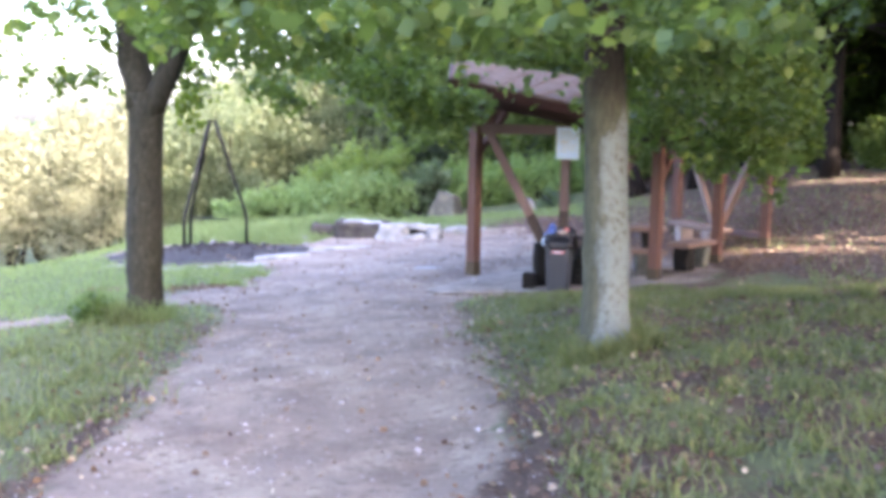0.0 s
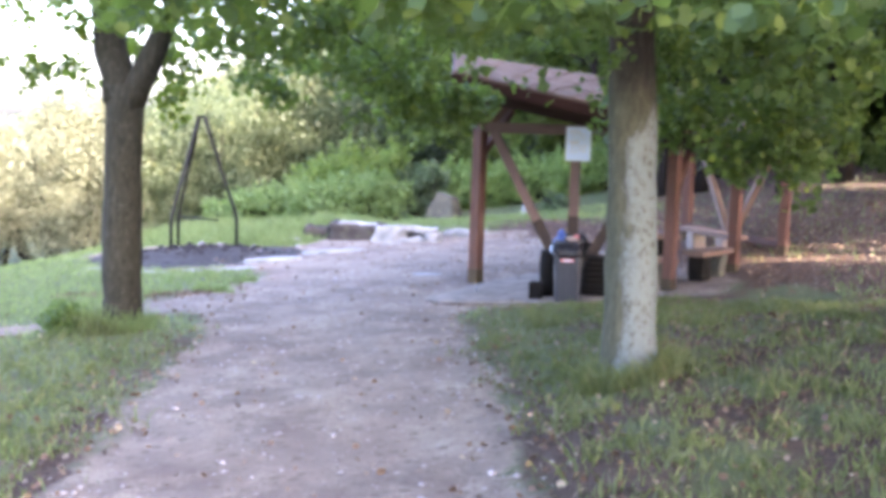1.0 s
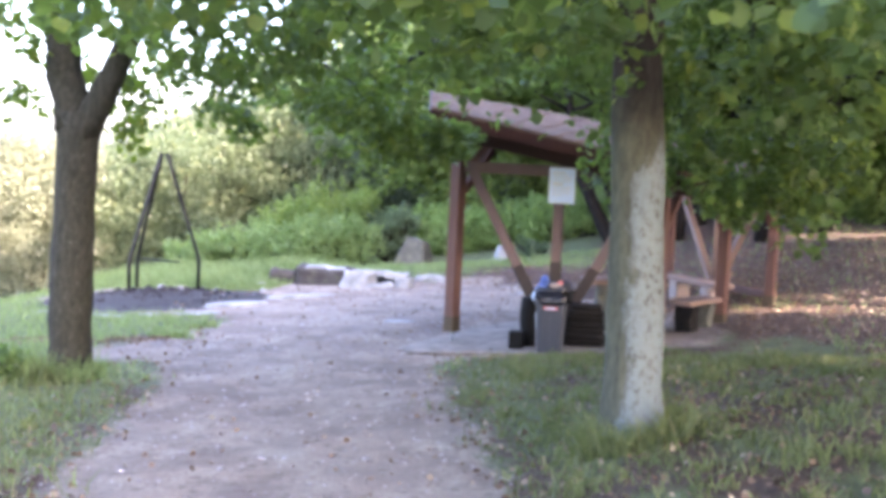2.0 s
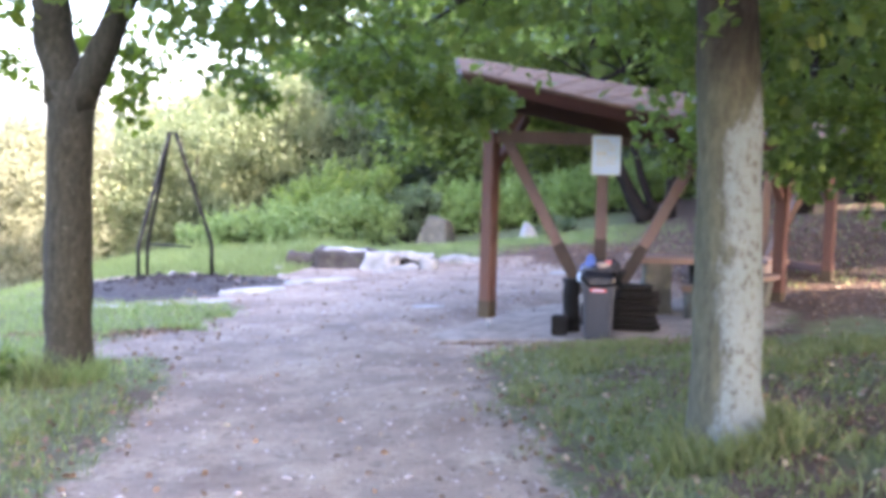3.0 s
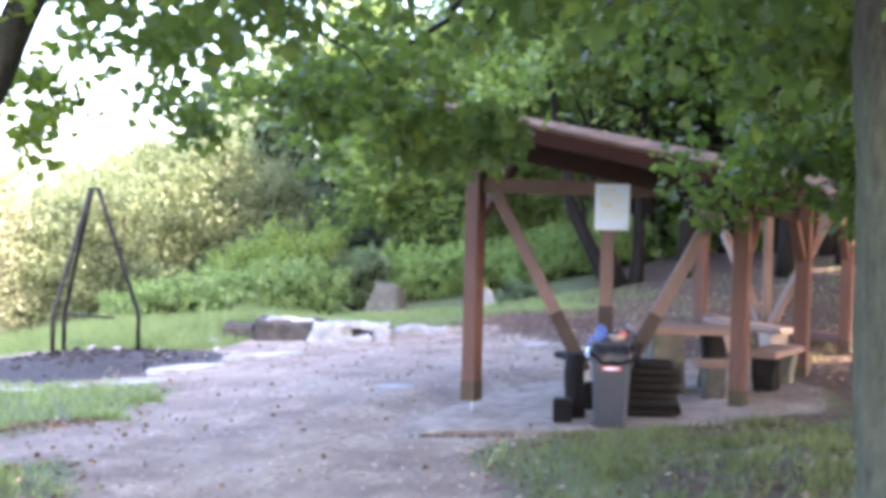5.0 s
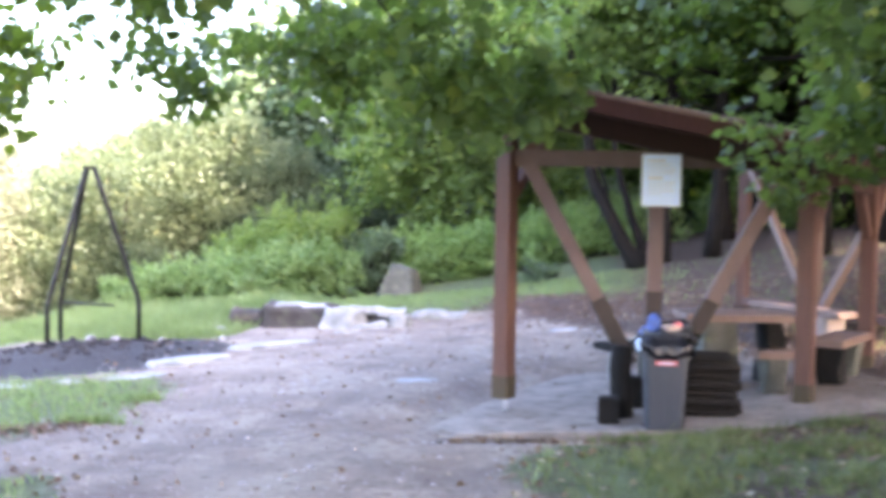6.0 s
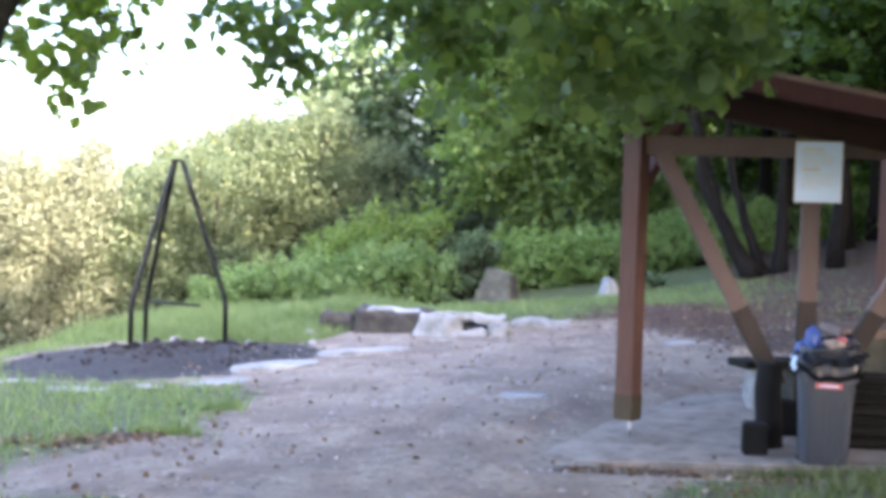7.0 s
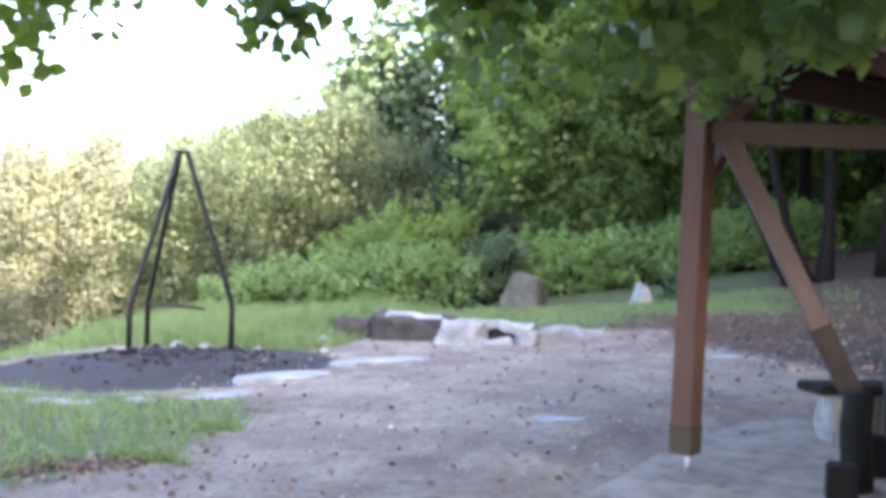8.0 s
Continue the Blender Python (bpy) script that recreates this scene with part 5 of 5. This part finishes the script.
bush("undergrowth", "dark leafy undergrowth inside the wood", [(6.5, 36, 3, 2, 0.6, 3.4), (11, 34, 3, 2, 0.8, 3.8), (2.6, 40, 3, 2, 0, 3.6), (15, 28, 2, 3, 1, 3.6), (17.5, 22, 2, 3, 1, 3.6), (18, 15, 2, 3, 1, 3.8)], 0.2, M_LEAF_FOREST, 16, 0.5, 16)
# Lighter leaves here carry the sun spots between the trunks.
bush("sapling_growth", "sunlit yellow-green saplings between the trunks of the wood", [(3.8, 33.5, 1.0, 0.9, 0.6, 2.6), (5.6, 31.6, 0.9, 0.9, 0.8, 2.4), (7.9, 28.8, 0.9, 0.9, 1.0, 2.8), (9.8, 27.6, 0.9, 0.9, 1.1, 2.6), (11.2, 25.4, 1.0, 1.0, 1.2, 3.0), (13.0, 21.6, 1.0, 1.0, 1.2, 3.0), (10.6, 21.0, 0.8, 0.8, 1.2, 2.3)], 0.13, M_LEAF_FRESH, 34, 0.4, 22)
bush("thicket", "tall dense dark green thicket deep in the wood", [(2.6, 43, 2.6, 1.5, 0, 10), (-1.2, 44.5, 2.6, 1.5, 0, 9), (-5, 45, 2.6, 1.5, -0.5, 8), (0.8, 41, 2.0, 1.4, 0, 6), (5.5, 39, 2.4, 1.5, 0, 9), (8.6, 37, 2.4, 1.5, 0.4, 10), (11.6, 35, 2.4, 1.5, 0.6, 10), (14.4, 32, 2.4, 1.6, 0.8, 10), (16.6, 28.5, 2.2, 1.8, 1, 10), (18.4, 24.5, 2, 2.2, 1, 10), (19.4, 19.5, 2, 2.4, 1, 10)], 0.3, M_LEAF_FOREST, 16, 0.7, 22, "thicket")


def distant_woods():
    c = []
    for a in np.linspace(-75, 100, 150):
        d = 62 + 5 * math.sin(a * 0.7)
        top = (1.6 + 4.5 * smooth(-26, -10, a)) if a < -12 else 13
        n = 14 if a < -12 else 30
        z = rng.uniform(-1.5, float(top), n)
        c.append(np.stack([d * math.sin(radians(a)) + rng.normal(0, 1, n), d * math.cos(radians(a)) + rng.normal(0, 2, n), z], 1))
    c = np.concatenate(c)
    ob = leaf_mesh("distant_woods", clumps(c, rng.uniform(0.9, 1.8, len(c)), 22), 0.55, M_LEAF_DARK)
    tagged(ob, "hazy line of woods closing the distance", "woods", kind="stuff")


distant_woods()


# grass, fallen leaves, stones in the gravel -------------------------------------
def blades():
    n = 190000
    x = rng.uniform(-11, 8, n)
    y = rng.uniform(-1, 27, n)
    g = inside(GRAVEL, x, y) + 0.28 * wave(x, y, 3.1) + rng.normal(0, 0.08, n)
    keep = (g < -0.02) & (rng.uniform(0, 1, n) > litter_amount(x, y) * 0.92) & (np.hypot((x + 6.9) / 1.9, (y - 17.4) / 2.1) > 1.0)
    keep &= ~((x > -1.2) & (x < 4.2) & (y > 11.93) & (y < 15.8))
    x, y = x[keep], y[keep]
    # thicker tufts at the foot of both trees
    for tx, ty in ((1.85, 6.4), (-3.95, 9.05)):
        a, d = rng.uniform(0, 6.28, 1500), rng.uniform(0.17, 0.42, 1500)
        x, y = np.r_[x, tx + d * np.cos(a)], np.r_[y, ty + d * np.sin(a)]
    x, y = np.r_[rng.uniform(-10.4, -5.5, 26000), x], np.r_[rng.uniform(19.3, 26.5, 26000), y]
    # clumps of grass on the bank and the verge
    cx, cy = np.r_[rng.uniform(0.3, 5.5, 420), rng.uniform(-4.5, -1.4, 130)], np.r_[rng.uniform(0.5, 11.7, 420), rng.uniform(0.5, 8.5, 130)]
    ok = inside(GRAVEL, cx, cy) < -0.12
    cx, cy = np.repeat(cx[ok], 48), np.repeat(cy[ok], 48)
    x, y = np.r_[rng.normal(cx, 0.075), x], np.r_[rng.normal(cy, 0.075), y]
    for tx, ty in ((0.5, 11.84), (0.95, 11.82), (1.3, 11.85), (2.1, 11.95), (-4.2, 12.3), (-4.4, 13.6)):
        x, y = np.r_[rng.normal(tx, 0.16, 260), x], np.r_[rng.normal(ty, 0.05, 260), y]
    # bank and left verge get the blades with tree shade in their colour
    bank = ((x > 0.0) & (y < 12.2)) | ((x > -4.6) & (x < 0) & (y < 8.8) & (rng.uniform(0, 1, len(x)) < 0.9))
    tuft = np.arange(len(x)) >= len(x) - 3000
    for name, label, pick, mat, tall in (("lawn_grass", "short uneven fresh green grass of the lawn", ~bank, M_GRASS, 0.08), ("bank_grass", "thin dull grass of the bank, tree shade in its green", bank, M_GRASS_BANK, 0.07)):
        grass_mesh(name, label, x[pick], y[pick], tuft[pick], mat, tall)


def grass_mesh(name, label, x, y, tuft, mat, size):
    n = len(x)
    weeds = smooth(19.0, 20.5, y + 0.35 * (x + 8)) * smooth(-5.2, -6.4, x)
    tall = np.clip(rng.normal(size, size * 0.42, n), 0.02, 0.2) * (1 + 0.6 * smooth(0.4, 0.9, wave(x, y, 1.7)))
    tall[tuft] *= 2.1
    tall = tall * (1 + 1.3 * weeds)
    z = height(x, y) - 0.01
    a = rng.uniform(0, 6.28, n)
    lean = rng.normal(0, 0.55, (n, 2)) * tall[:, None]
    w = rng.uniform(0.004, 0.009, n)[:, None] * np.stack([np.cos(a), np.sin(a)], 1)
    root = np.stack([x, y], 1)
    tri = np.zeros((n, 5, 3))
    tri[:, 0, :2], tri[:, 1, :2] = root - w, root + w
    tri[:, 2, :2], tri[:, 3, :2] = root + w * 0.8 + lean * 0.35, root - w * 0.8 + lean * 0.35
    tri[:, 4, :2] = root + lean
    tri[:, :2, 2] = z[:, None]
    tri[:, 2:4, 2] = (z + tall * 0.55)[:, None]
    tri[:, 4, 2] = z + tall
    base = np.arange(n)[:, None] * 5
    me = bpy.data.meshes.new(name)
    me.vertices.add(n * 5)
    me.vertices.foreach_set("co", tri.ravel())
    loops = np.concatenate([base + np.array([[0, 1, 2, 3]]), base + np.array([[3, 2, 4]])], 1).ravel().astype(np.int32)
    me.loops.add(len(loops))
    me.loops.foreach_set("vertex_index", loops)
    me.polygons.add(n * 2)
    me.polygons.foreach_set("loop_start", (np.arange(n)[:, None] * 7 + np.array([[0, 4]])).ravel().astype(np.int32))
    me.update(calc_edges=True)
    me.materials.append(mat)
    tagged(new(name, me), label, "grass", kind="stuff")


blades()


def fallen():
    n = 56000
    x, y = rng.uniform(-6, 9, n), rng.uniform(0, 24, n)
    lit = litter_amount(x, y)
    g = inside(GRAVEL, x, y)
    edge = smooth(0.5, 0.0, np.abs(g + 0.1))
    chance = 0.075 + 0.75 * lit + 0.25 * edge * smooth(-6, -2, x) + 1.2 * np.exp(-(((x + 4.8) / 0.9) ** 2 + ((y - 11.9) / 0.35) ** 2)) + 0.6 * np.exp(-(((x - 0.2) / 0.9) ** 2 + ((y - 11.75) / 0.22) ** 2))
    keep = rng.uniform(0, 1, n) < chance
    keep &= ~((x > -1.0) & (x < 3.2) & (y > 12.1) & (y < 15.3) & (rng.uniform(0, 1, n) > 0.1))
    x, y = x[keep], y[keep]
    # a drift of leaves along the ragged lawn edge, another before the slab
    s, d = rng.uniform(0, 1, 900), rng.normal(0, 0.13, 900)
    x, y = np.r_[x, -6.3 + 2.1 * s], np.r_[y, 11.72 + 0.45 * s * s + d]
    x, y = np.r_[x, rng.uniform(-0.9, 1.6, 420)], np.r_[y, rng.normal(11.72, 0.13, 420)]
    slab = (x > -0.9) & (x < 3.2) & (y > 12.1) & (y < 15.3)
    z = np.where(slab, np.maximum(height(x, y), slab_z(x)), height(x, y)) + 0.012
    ob = leaf_mesh("fallen_leaves", np.stack([x, y, z], 1), 0.043, M_FALLEN, None, 0.0, 0.55)
    tagged(ob, "brown and pale fallen leaves scattered over path and bank", "leaves", kind="stuff")


fallen()


def pebbles():
    n = 5200
    x, y = rng.uniform(-6, 3, n), rng.uniform(1.5, 21, n)
    keep = inside(GRAVEL, x, y) > -0.05
    x, y = x[keep], y[keep]
    n = len(x)
    s = np.clip(rng.lognormal(-4.5, 0.5, n), 0.005, 0.04)
    unit = np.array([(1, 0, 0), (0, 1, 0), (-1, 0, 0), (0, -1, 0), (0, 0, 0.65), (0, 0, -0.5)], float)
    a = rng.uniform(0, 6.28, n)
    c, q = np.cos(a)[:, None], np.sin(a)[:, None]
    u = unit[None] * rng.uniform(0.6, 1.3, (n, 6, 1))
    v = np.stack([u[..., 0] * c - u[..., 1] * q, u[..., 0] * q + u[..., 1] * c, u[..., 2]], -1) * s[:, None, None]
    v += np.stack([x, y, height(x, y) + s * 0.2], 1)[:, None]
    f = np.array([(0, 1, 4), (1, 2, 4), (2, 3, 4), (3, 0, 4), (1, 0, 5), (2, 1, 5), (3, 2, 5), (0, 3, 5)])
    faces = (np.arange(n)[:, None, None] * 6 + f[None]).reshape(-1, 3)
    tagged(mesh_object("pebbles", v.reshape(-1, 3).tolist(), faces.tolist(), M_PEBBLE, None, True), "loose grey pebbles on the gravel path", "pebbles", kind="stuff")


pebbles()
